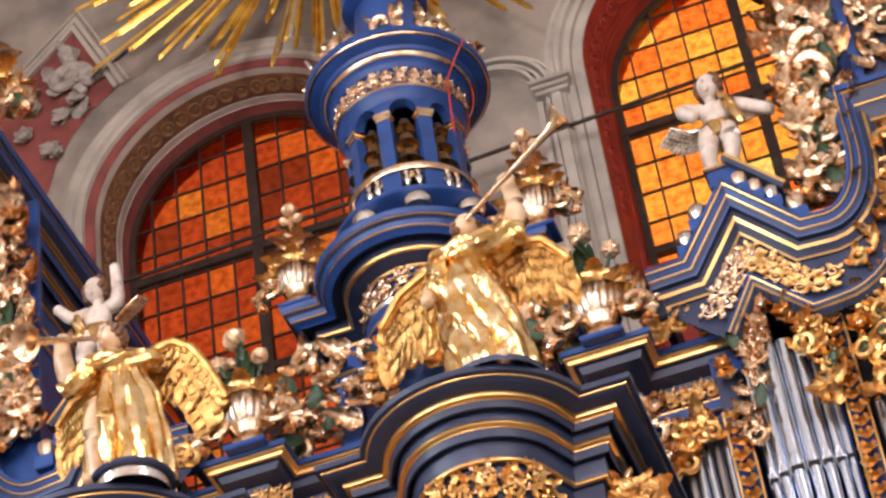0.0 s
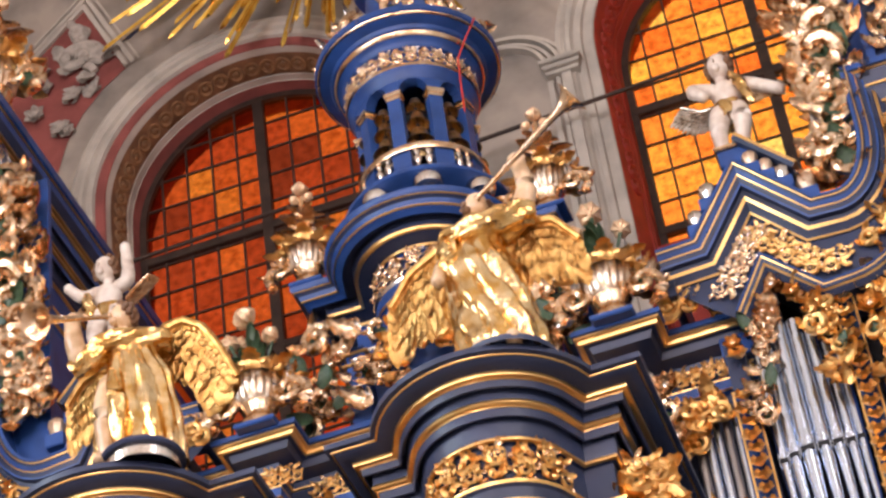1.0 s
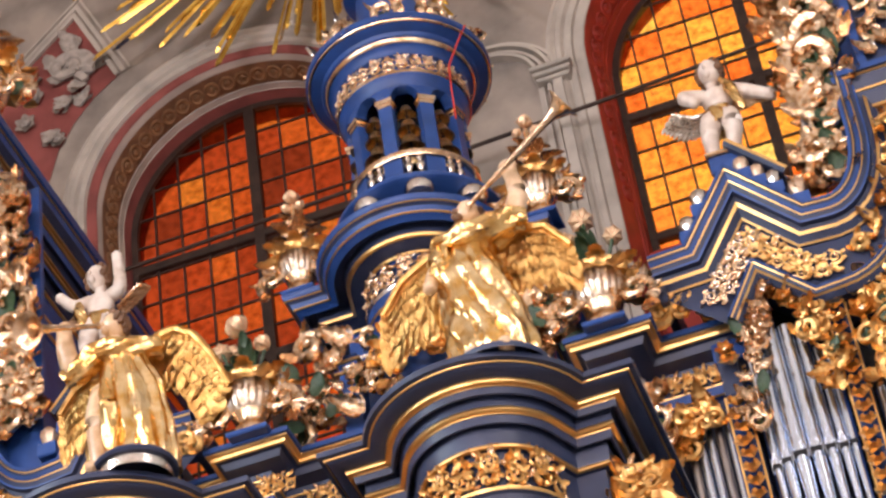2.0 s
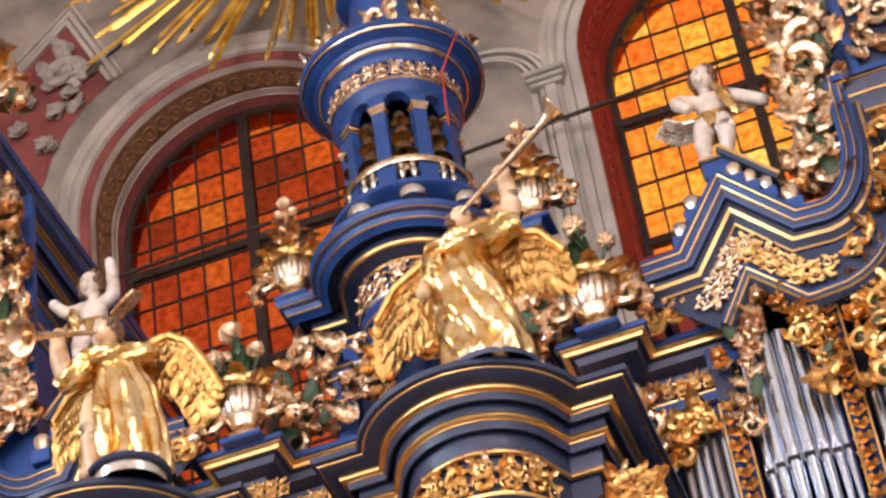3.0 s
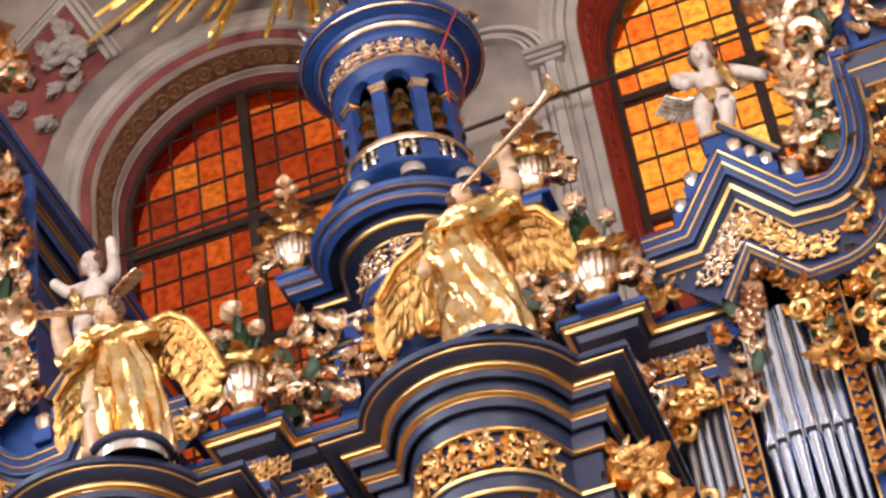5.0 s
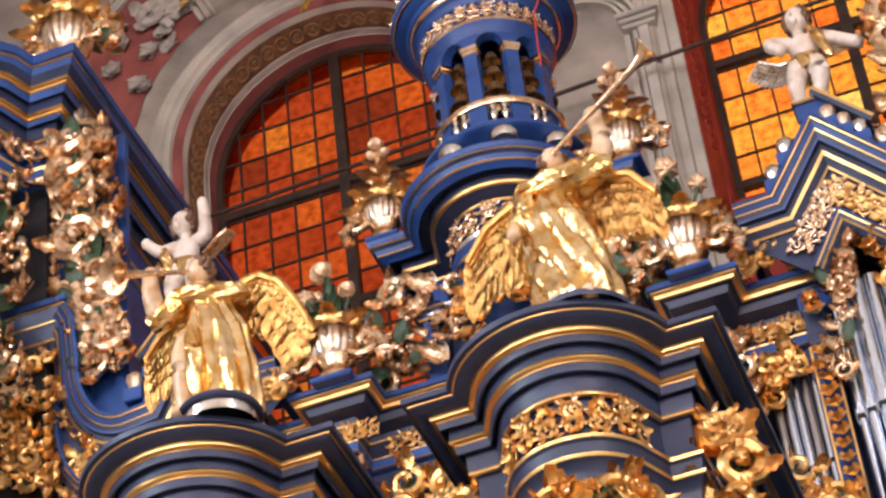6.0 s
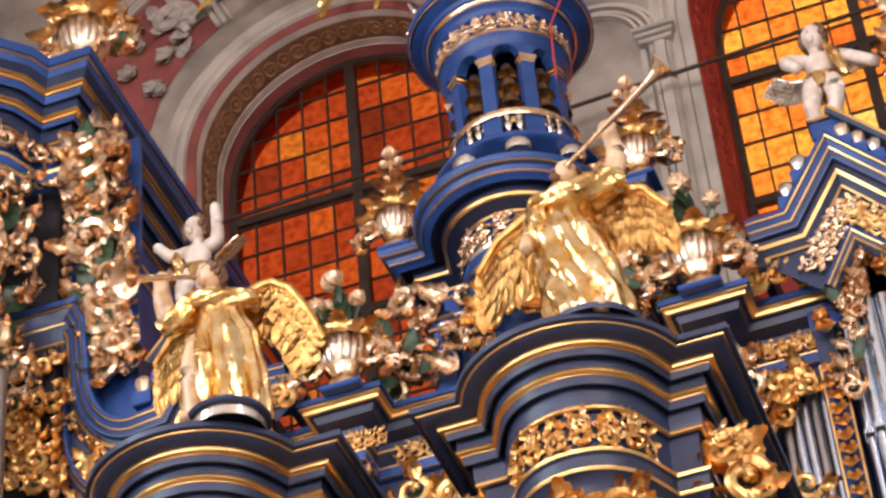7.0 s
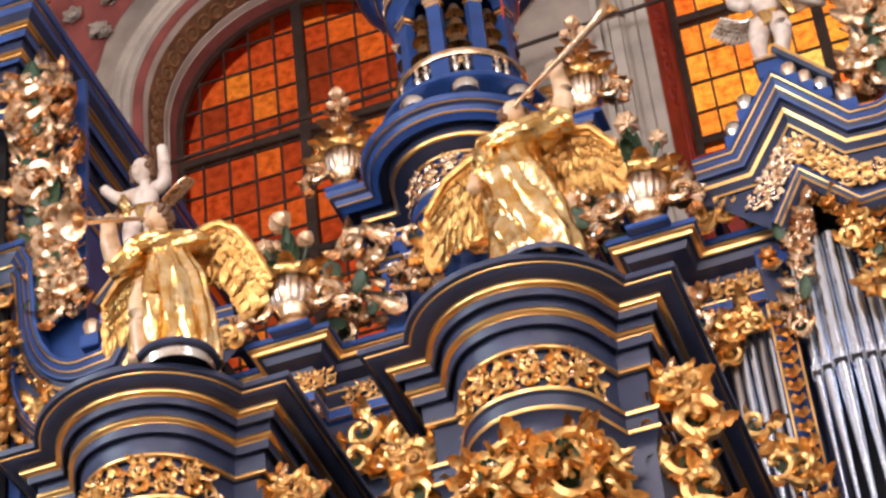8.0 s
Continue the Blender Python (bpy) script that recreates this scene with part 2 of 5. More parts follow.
def archivolt(cx, right):
    """Splayed reveal and painted mouldings of one window, parts of the wall."""
    y = WALL_Y
    red = DEEPRED if right else PINK
    orn = DEEPRED if right else BROWN
    st = DEEPRED if right else STONE
    band(wall_west, "outer_moulding", cx, [(1.93, y - 0.003), (1.92, y - 0.035), (1.87, y - 0.06), (1.83, y - 0.03), (1.81, y - 0.06), (1.77, y - 0.06), (1.74, y - 0.02), (1.72, y - 0.02)], SILL, STONE)
    band(wall_west, "inner_moulding", cx, [(1.72, y - 0.02), (1.71, y - 0.055), (1.655, y - 0.055), (1.64, y - 0.015)], SILL, STONE)
    band(wall_west, "painted_band", cx, [(1.64, y - 0.015), (R_OUT + 0.02, y - 0.015), (R_OUT, y - 0.015), (R_OUT - 0.01, y)], SILL, STONE if right else PINK)
    band(wall_west, "reveal_moulding", cx, [(R_OUT - 0.01, y), (1.525, y + 0.03), (1.515, y + 0.05), (1.51, y + 0.08)], SILL, st)
    band(wall_west, "reveal", cx, [(1.51, y + 0.08), (1.45, y + 0.34)], SILL, orn)
    band(wall_west, "reveal_fillet", cx, [(1.45, y + 0.34), (1.435, y + 0.34), (1.43, y + 0.42), (1.42, y + 0.42)], SILL, st)
    band(wall_west, "reveal_inner", cx, [(1.42, y + 0.42), (1.41, y + 0.58), (R_IN, y + 0.6), (R_IN, y + 0.95)], SILL, red)


archivolt(WINDOWS[0], False)
archivolt(WINDOWS[1], True)
part("sill_wall", Shape().box(WINDOWS[1] - 1.42, WALL_Y + 0.42, SILL, WINDOWS[1] + 1.42, WALL_Y + 0.62, 16.72, ch=0.02).mesh("sill_wall", [DEEPRED]), wall_west, "red painted wall below the glass")

# unseen nave round the camera, added to enclose and bounce the light
nave = [("floor", "worn grey-beige stone church floor", -7, -28, -0.2, 7, 5.2, 0.0, FLOORM),
        ("ceiling", "plastered church vault above the organ", -7, -28, 24.0, 7, 5.2, 24.3, PALE_BOUNCE),
        ("wall_south", "plastered nave side wall", -7.3, -28, 0, -7, 5.2, 24, PALE_BOUNCE),
        ("wall_north", "plastered nave side wall", 7, -28, 0, 7.3, 5.2, 24, PALE_BOUNCE),
        ("wall_east", "plastered end wall of the nave", -7, -28.3, 0, 7, -28, 24, PALE_BOUNCE)]
for nm, lab, *b, mm in nave:
    thing(nm, lab, nm.split("_")[0], kind="structure", me=Shape().box(*b).mesh(nm, [mm], False))


def window(index, cx, glassmat, label, rise=0.0):
    win = thing("window_%d" % index, label, "window", pose(cx, GLASS_Y, 0), kind="structure")
    top = lambda x: SPRING + math.sqrt(max(0.0, R_IN ** 2 - x * x))
    fr = Shape()
    fr.grid([[(x - cx, y - GLASS_Y, z) for x, z in arch(cx, r, SILL)] for r, y in ((R_IN, GLASS_Y - 0.05), (R_IN - 0.07, GLASS_Y - 0.05), (R_IN - 0.07, GLASS_Y + 0.05))])
    part("window_frame", fr.mesh("window_frame", [IRON]), win)
    part("mullion", Shape().box(-0.055, -0.06, SILL, 0.055, 0.05, top(0), ch=0.012).mesh("mullion", [IRON]), win)
    for z in (18.56 + rise, 16.98 + rise, 15.42 + rise):
        part("transom", Shape().box(-R_IN, -0.055, z - 0.05, R_IN, 0.045, z + 0.05, ch=0.01).mesh("transom", [IRON]), win)
    xs = [-R_IN] + [0.283 * i for i in range(-4, 0)] + [0.0] + [0.31 * i for i in range(1, 5)] + [R_IN]
    for x in xs[1:-1]:
        if abs(x) > 0.01:
            part("lead_came", Shape().box(x - 0.01, -0.02, SILL, x + 0.01, 0.012, top(x)).mesh("lead_came", [IRON], False), win)
    step = 0.375
    zs = [16.98 + rise + step * i for i in range(-9, 5)] + [18.89 + rise + 0.37 * i for i in range(5)]
    for z in zs:
        if SILL < z < SPRING + R_IN - 0.02:
            hw = R_IN if z < SPRING else math.sqrt(R_IN ** 2 - (z - SPRING) ** 2)
            part("lead_came", Shape().box(-hw, -0.016, z - 0.011, hw, 0.01, z + 0.011).mesh("lead_came", [IRON], False), win)
    for i in range(len(xs) - 1):
        for z, z_up in zip(zs, zs[1:] + [zs[-1] + 0.37]):
            a, b = xs[i], xs[i + 1]
            if z_up < 13.9 or z + 0.02 > max(top(a), top(b)):
                continue
            n = 5
            up = [(a + (b - a) * j / n, min(z_up, top(a + (b - a) * j / n))) for j in range(n + 1)]
            if max(q for _, q in up) - z < 0.02:
                continue
            tx, tz = random.uniform(-0.004, 0.004), random.uniform(-0.004, 0.004)
            rows = [[(x, tx * (x - a) / 0.26 + yy, min(z, q)) for x, q in up] for yy in (0,)] + [[(x, tx * (x - a) / 0.26 + tz, q) for x, q in up]]
            part("pane", Shape().grid(rows).mesh("pane", [glassmat], False), win)
    return win


window_1 = window(1, WINDOWS[0], REDGLASS, "arched leaded window of deep red and orange glass squares", 0.055)
window_2 = window(2, WINDOWS[1], AMBERGLASS, "arched leaded window of bright amber and yellow glass squares")
for cx, strength, nm in ((WINDOWS[0], 0.92, "shaded"), (WINDOWS[1], 1.85, "bright")):
    bd = Shape().add([(cx - 2.2, 5.6, 11), (cx + 2.2, 5.6, 11), (cx + 2.2, 5.6, 24), (cx - 2.2, 5.6, 24)], [(0, 1, 2, 3)])
    thing("backdrop", "%s daylight behind the stained window" % nm, "backdrop", kind="structure", me=bd.mesh("backdrop", [glow(nm + "_daylight", (1.0, 0.93, 0.82), strength)], False))


# plaster relief of the wall
def strip(name, x0, x1, z0, z1, out, material):
    return part(name, Shape().box(x0, WALL_Y - out, z0, x1, WALL_Y + 0.05, z1, ch=0.012).mesh(name, [material]), wall_west)


for a, b, o in ((0.56, 0.62, 0.05), (0.66, 0.70, 0.08), (0.72, 0.82, 0.11), (0.90, 0.93, 0.03), (-0.56, -0.62, 0.05), (-0.66, -0.70, 0.08), (-0.72, -0.82, 0.11)):
    strip("pilaster_strip", min(a, b), max(a, b), 8.0, 18.74, o, STONE)
for sx in (-1, 1):
    for z, o, w in ((18.74, 0.13, 0.17), (18.80, 0.16, 0.19), (18.86, 0.19, 0.21)):
        strip("capital_band", sx * 0.74 - w, sx * 0.74 + w, z, z + 0.05, o, STONE)
for r, o in ((0.46, 0.10), (0.53, 0.07), (0.60, 0.10), (0.67, 0.05)):
    nb = Shape()
    nb.grid([[(0.1 + q * math.cos(a), WALL_Y - oo, 18.92 + q * 0.85 * math.sin(a)) for a in (math.pi * i / 24 for i in range(25))] for q, oo in ((r, 0.0), (r, o), (r + 0.035, o), (r + 0.045, 0.0))])
    part("niche_moulding", nb.mesh("niche_moulding", [STONE]), wall_west)

red_panel = thing("red_panel", "dull red painted wall panel framed by a beige moulding, with grey stucco leaves", "wall panel", kind="structure")
outline = [(-4.32, 21.98), (-3.86, 20.89), (-4.12, 20.70), (-4.36, 20.42), (-4.55, 20.08), (-4.66, 19.7), (-6.2, 19.7), (-6.2, 20.2)]
ps = Shape().add([(x, WALL_Y - 0.012, z) for x, z in outline], [tuple(range(len(outline)))])
part("field", ps.mesh("field", [PINK], False), red_panel)
for off, wd, out in ((0.0, 0.05, 0.05), (0.08, 0.05, 0.035), (0.17, 0.025, 0.03)):
    ln = [(-6.2, 20.2), (-4.32, 21.98), (-3.86, 20.89)]
    rows = []
    for d, o in ((off, 0.0), (off, out), (off + wd, out), (off + wd, 0.0)):
        rows.append([(x, WALL_Y - o, z) for x, z in offset_path(ln, -d)])
    part("frame_moulding", Shape().grid(rows).mesh("frame_moulding", [STONE]), red_panel)

rod = thing("tie_rod", "thin dark iron tie rod across both windows", "tie rod", kind="structure")
part("bar", Shape().tube([(-4.6, 3.95, 17.86), (-1.41, 3.95, 17.97), (1.5, 3.95, 18.08), (6.9, 3.95, 18.32)], 0.022, 8).mesh("bar", [IRON]), rod)

# ---- organ case ----
# "s" strips carry the darker blue, shade put into the colour
MATS = {"b": BLUE, "s": SHADED_BLUE, "g": GOLD_LINE, "p": PLASTER, "k": BLACK, "v": SILVER}
NAMES = {"b": "blue_moulding", "s": "shaded_blue_moulding", "g": "gilt_fillet", "k": "shadow_board", "v": "silver_band"}


def bay_path(cx, half, yf, chord, sag, yback, n=18):
    """Plan of a convex bay: return, block, arc, block, return."""
    r = (chord ** 2 + sag ** 2) / (2 * sag)
    a = math.asin(min(1, chord / r))
    cy = yf - sag + r
    arc = [(cx + r * math.sin(-a + 2 * a * i / n), cy - r * math.cos(-a + 2 * a * i / n)) for i in range(n + 1)]
    return [(cx - half, yback), (cx - half, yf)] + arc + [(cx + half, yf), (cx + half, yback)]


def turret(cx, label):
    t = thing("organ_turret", label, "organ turret", group="projecting organ turrets")
    path = bay_path(cx, 0.87, -3.05, 0.61, 0.43, 0.0)
    top = 9.52
    prof = [(-0.55, top + 0.05, "s"), (-0.03, top + 0.045, "s"), (0, top + 0.03, "s"), (0, top - 0.005, "s"), (-0.025, top - 0.012, "g"), (-0.035, top - 0.018, "s"), (-0.05, top - 0.035, "s"), (-0.10, top - 0.045, "s"),
            (-0.115, top - 0.05, "g"), (-0.14, top - 0.08, "g"), (-0.145, top - 0.085, "s"), (-0.15, top - 0.125, "s"), (-0.158, top - 0.128, "s"), (-0.165, top - 0.06, "s"), (-0.19, top - 0.06, "s"), (-0.19, top - 0.175, "g"), (-0.205, top - 0.21, "g"), (-0.21, top - 0.215, "s"), (-0.213, top - 0.265, "s"), (-0.22, top - 0.268, "s"), (-0.226, top - 0.19, "s"), (-0.25, top - 0.19, "s"), (-0.25, top - 0.34, "s"),
            (-0.255, top - 0.365, "g"), (-0.27, top - 0.39, "s"), (-0.29, top - 0.395, "s"), (-0.29, top - 0.62, "s"), (-0.265, top - 0.625, "g"), (-0.25, top - 0.655, "s"), (-0.265, top - 0.67, "s"), (-0.27, top - 0.735, "g"), (-0.26, top - 0.765, "s"), (-0.285, top - 0.78, "s"), (-0.31, top - 0.85, "s"), (-0.32, 0.0, "s")]
    sweep_parts(t, path, prof, MATS, NAMES)
    return t


turret_a = turret(1.03, "convex blue organ turret in a painted shade tone, gilt bands, frieze")
turret_b = turret(-1.10, "convex blue organ turret in a painted shade tone, under trumpeting angel")

XC = 0.05


def entablature():
    e = thing("entablature", "dark blue stepped entablature with gilt bands across the organ front", "cornice")
    path = [(XC - 2.3, 0.2), (XC - 1.63, 0.2), (XC - 1.63, -0.08), (XC - 1.0, -0.08), (XC - 1.0, 0.2), (XC + 1.0, 0.2), (XC + 1.0, -0.08), (XC + 1.63, -0.08), (XC + 1.63, 0.2), (XC + 2.3, 0.2)]
    top = 12.17
    prof = [(-0.5, top + 0.03, "b"), (0, top + 0.02, "b"), (0, top - 0.02, "b"), (-0.015, top - 0.025, "g"), (-0.03, top - 0.05, "g"), (-0.035, top - 0.055, "g"), (-0.06, top - 0.075, "s"), (-0.09, top - 0.08, "s"), (-0.11, top - 0.13, "s"),
            (-0.19, top - 0.15, "s"), (-0.21, top - 0.16, "s"), (-0.22, top - 0.20, "g"), (-0.235, top - 0.215, "s"), (-0.24, top - 0.34, "s"), (-0.22, top - 0.345, "g"), (-0.215, top - 0.36, "b"), (-0.22, top - 0.43, "g"), (-0.225, top - 0.445, "b"), (-0.26, top - 0.46, "s"), (-0.27, top - 2.6, "s")]
    sweep_parts(e, path, prof, MATS, NAMES)
    return e


entab = entablature()


def bell_tower():
    b = thing("bell_tower", "round blue bell turret with arches, gilt rings and hanging bells", "bell tower")
    ax, ay = 0.0, 0.8
    # convex base cornice
    path = bay_path(0.0, 1.05, 0.40, 0.75, 0.66, 2.2, n=24)
    top = 13.76
    prof = [(-0.6, top + 0.03, "b"), (-0.015, top + 0.025, "b"), (0, top + 0.01, "b"), (-0.005, top - 0.03, "b"), (-0.015, top - 0.04, "g"), (-0.022, top - 0.052, "s"), (-0.045, top - 0.07, "b"), (-0.06, top - 0.105, "g"), (-0.07, top - 0.12, "b"), (-0.10, top - 0.135, "b"), (-0.12, top - 0.15, "s"), (-0.125, top - 0.10, "s"), (-0.20, top - 0.10, "s"),
            (-0.205, top - 0.18, "g"), (-0.235, top - 0.205, "s"), (-0.25, top - 0.21, "s"), (-0.31, top - 0.235, "s"), (-0.335, top - 0.24, "g"), (-0.355, top - 0.26, "b"), (-0.37, top - 0.265, "b"), (-0.37, top - 0.48, "b"), (-0.345, top - 0.485, "v"), (-0.335, top - 0.53, "b"), (-0.345, top - 0.62, "b"), (-0.335, top - 0.625, "g"), (-0.335, top - 0.65, "b"), (-0.36, top - 0.66, "b"), (-0.37, top - 0.72, "b"), (-0.37, 11.9, "b")]
    sweep_parts(b, path, prof, MATS, NAMES)
    at = pose(ax, ay, 0)

    def ring(name, prof, material, n=48, parent=b, label=""):
        return part(name, Shape().lathe(prof, n).mesh(name, [material]), parent, label, at)

    ring("stepped_base", [(0.46, 14.27), (0.45, 13.95), (0.48, 13.75)], SHADED_BLUE)
    ring("flared_foot", [(0.40, 14.48), (0.50, 14.47), (0.52, 14.44), (0.55, 14.40), (0.60, 14.36), (0.655, 14.34), (0.67, 14.32), (0.67, 14.29), (0.64, 14.27), (0.30, 14.26)], BLUE)
    ring("bell_floor", [(0.0, 14.47), (0.50, 14.47), (0.50, 14.43)], BLUE)
    ring("rail", [(0.475, 14.66), (0.505, 14.66), (0.515, 14.68), (0.515, 14.71), (0.475, 14.715)], GOLD_PALE)
    ring("cap_ring", [(0.40, 15.42), (0.475, 15.43), (0.49, 15.45), (0.50, 15.50), (0.52, 15.52), (0.525, 15.53)], BLUE)
    ring("gilt_ring", [(0.525, 15.53), (0.54, 15.545), (0.525, 15.56)], GOLD_PALE)
    ring("frieze_drum", [(0.50, 15.56), (0.505, 15.72), (0.53, 15.725), (0.54, 15.74)], BLUE)
    ring("cornice", [(0.54, 15.74), (0.55, 15.77), (0.575, 15.79), (0.59, 15.80), (0.60, 15.83), (0.625, 15.84), (0.64, 15.87), (0.70, 15.885), (0.72, 15.90), (0.735, 15.905), (0.755, 15.92), (0.755, 15.97), (0.74, 15.985), (0.62, 16.0), (0.55, 16.1), (0.0, 16.15)], BLUE)
    ring("gilt_ring", [(0.588, 15.795), (0.602, 15.805), (0.61, 15.832)], GOLD_PALE)
    ring("gilt_ring", [(0.722, 15.897), (0.738, 15.9), (0.742, 15.908)], GOLD_PALE)
    return b


tower = bell_tower()

def rising_cornice(side):
    """Gable and scroll that carries the cornice up to the outer tower."""
    g = thing("gable_cornice", "blue moulded gable and sweeping cornice with gilt lines", "cornice", group="sweeping organ cornices")
    X = lambda v: XC + side * v
    sweep_up = lambda x, z, r, h: [(x + r * math.sin(a), z + h - h * math.cos(a)) for a in (math.pi / 2 * i / 10 for i in range(1, 11))]
    if side > 0:
        upper = [(1.69, 12.64), (1.95, 12.65), (2.35, 13.25), (2.82, 12.70), (2.97, 12.69)] + sweep_up(2.97, 12.69, 0.255, 0.55) + [(3.235, 13.74)]
        lower = [(2.12, 11.99), (2.37, 12.42), (2.74, 12.02), (2.91, 12.03)] + sweep_up(2.91, 12.03, 0.53, 0.72) + [(3.45, 13.0)]
    else:
        upper = [(1.69, 12.56), (1.95, 12.57), (2.38, 13.20), (2.72, 12.50), (2.90, 12.48)] + sweep_up(2.90, 12.48, 0.33, 0.60) + [(3.26, 13.5), (3.33, 13.66)]
        lower = [(2.12, 11.90), (2.37, 12.30), (2.70, 11.88), (2.90, 11.87)] + sweep_up(2.90, 11.87, 0.53, 0.75) + [(3.45, 12.9)]
    # most gable faces take the shaded blue tone to look less lit
    prof = [(0, -0.45, "b"), (0, 0.16, "b"), (0.022, 0.165, "s"), (0.035, 0.165, "g"), (0.043, 0.16, "s"), (0.058, 0.15, "b"), (0.076, 0.14, "b"), (0.086, 0.132, "g"), (0.095, 0.126, "s"), (0.125, 0.11, "b"), (0.140, 0.105, "s"), (0.143, 0.06, "s"), (0.165, 0.055, "s"), (0.178, 0.062, "g"), (0.200, 0.05, "s"), (0.235, 0.02, "s"), (0.245, 0.015, "g"), (0.258, 0.005, "s"), (0.275, -0.05, "s")]
    low = [(0, -0.3, "b"), (0, 0.09, "b"), (0.015, 0.095, "s"), (0.022, 0.09, "g"), (0.031, 0.085, "s"), (0.050, 0.078, "s"), (0.054, 0.074, "g"), (0.066, 0.062, "s"), (0.10, 0.03, "s"), (0.10, -0.3, None)]
    for line, pr, y in ((upper, prof, 0.05), (lower, low, 0.05)):
        pts = [(X(a), b) for a, b in line]
        if side < 0:
            pts = pts[::-1]
        rise_parts(g, pts, pr, MATS, NAMES, y)
    # panel between the two cornices
    up = offset_path(upper, 0.24)
    foot = [lower[0]] + lower
    pn = Shape().grid([[(X(a), 0.06, b) for a, b in up], [(X(a), 0.06, b) for a, b in foot]])
    part("frieze_board", pn.mesh("frieze_board", [SHADED_BLUE], False), g)
    # silver beads on the slopes
    for bx, bz, br in ((2.13, 12.98, 1.15), (2.01, 12.78, 1.1), (2.47, 13.17, 1.0), (2.56, 13.07, 0.95), (2.66, 12.96, 1.05), (2.80, 12.80, 1.2)):
        bz -= 0.0 if side > 0 else 0.12
        bead = part("bead", Shape().lathe([(0.0, 0.13), (0.028, 0.125), (0.052, 0.10), (0.058, 0.07), (0.048, 0.03), (0.032, 0.0), (0.045, -0.03), (0.045, -0.06)], 16, flute=lambda a, z: 1 + 0.05 * math.sin(7 * a)).mesh("bead", [LEAF_GILT if bx in (2.47, 2.56, 2.80) else SILVER]), g, "gilt bead" if bx in (2.47, 2.56, 2.80) else "silvered bead", pose(X(bx), -0.04, bz) @ Matrix.Scale(br, 4))
        part("bead_foot", Shape().box(-0.06, -0.05, -0.10, 0.06, 0.05, 0.0, ch=0.008).mesh("bead_foot", [BLUE]), bead, "blue block")
    # small raking board over the beads
    rake = [(2.42, 13.47), (2.78, 13.05)]
    pts = [(X(a), b - (0.0 if side > 0 else 0.10)) for a, b in rake]
    if side < 0:
        pts = pts[::-1]
    rise_parts(g, pts, [(0, -0.12, "g"), (0, 0.10, "g"), (0.025, 0.10, "s"), (0.05, 0.08, "s"), (0.06, -0.1, None)], MATS, NAMES, 0.0)
    # corner block at the head of the sweep
    blk = [(XC + side * (3.235 if side > 0 else 3.33), 0.6), (XC + side * (3.235 if side > 0 else 3.33), -0.11), (XC + side * 4.3, -0.11)]
    if side < 0:
        blk = blk[::-1]
    bp = [(-0.3, 13.75, "b"), (0, 13.74, "b"), (0, 13.69, "s"), (-0.02, 13.685, "g"), (-0.03, 13.67, "s"), (-0.06, 13.60, "s"), (-0.07, 13.58, "g"), (-0.085, 13.565, "s"), (-0.12, 13.50, "s"), (-0.13, 13.46, "g"), (-0.15, 13.43, "s"), (-0.19, 13.38, "s"), (-0.2, 13.36, "g"), (-0.21, 13.34, "s"), (-0.21, 13.14, "s"), (-0.19, 13.13, "g"), (-0.19, 13.10, "b"), (-0.19, 13.06, "g"), (-0.20, 13.04, "s"), (-0.22, 13.0, "s"), (-0.22, 8.0, "s")]
    sweep_parts(g, blk, bp, MATS, NAMES)
    a, b = sorted((X(1.93), X(2.22)))
    part("end_block", Shape().box(a, 0.30, 11.9, b, 0.9, 12.46, ch=0.01).mesh("end_block", [BLUE]), g)
    # return of the level end to the wall
    a, b = sorted((X(1.70), X(1.76)))
    part("return_board", Shape().box(a, 0.0, 12.30, b, 0.9, 12.63, ch=0.01).mesh("return_board", [SHADED_BLUE]), g)
    return g


gable_r = rising_cornice(1)
gable_l = rising_cornice(-1)


TOWER_PLAN = [(3.08, 3.9), (3.08, -0.36), (3.44, -0.36), (3.50, -0.52), (3.88, -0.92), (4.4, -1.02), (5.2, -0.95)]


def side_tower(side):
    t = thing("organ_tower", "tall blue organ tower with heavy gilt-banded cornice", "organ tower", group="outer organ towers")
    path = [(side * a + (0.5 if side > 0 else 0), b) for a, b in TOWER_PLAN]
    if side < 0:
        path = path[::-1]
    top = 16.05
    # undersides get the shaded blue, so their shade is partly painted
    prof = [(-0.6, top + 0.05, "b"), (0, top + 0.04, "b"), (0, top - 0.05, "b"), (-0.022, top - 0.055, "g"), (-0.034, top - 0.072, "b"), (-0.05, top - 0.13, "s"), (-0.09, top - 0.165, "s"), (-0.105, top - 0.18, "g"), (-0.125, top - 0.215, "g"), (-0.145, top - 0.235, "b"), (-0.16, top - 0.30, "s"), (-0.17, top - 0.27, "s"), (-0.205, top - 0.27, "s"), (-0.205, top - 0.375, "g"), (-0.222, top - 0.405, "g"), (-0.245, top - 0.43, "b"),
            (-0.25, top - 0.47, "s"), (-0.26, top - 0.42, "s"), (-0.30, top - 0.42, "s"), (-0.31, top - 0.555, "s"), (-0.325, top - 0.57, "g"), (-0.345, top - 0.60, "b"), (-0.35, top - 0.86, "b"), (-0.325, top - 0.865, "g"), (-0.312, top - 0.905, "b"), (-0.325, top - 0.985, "b"), (-0.318, top - 0.995, "g"), (-0.325, top - 1.035, "b"), (-0.35, top - 1.08, "s"), (-0.40, top - 1.12, "s"), (-0.50, top - 1.12, "s")]
    sweep_parts(t, path, prof, MATS, NAMES)
    return t


tower_l = side_tower(-1)
tower_r = side_tower(1)

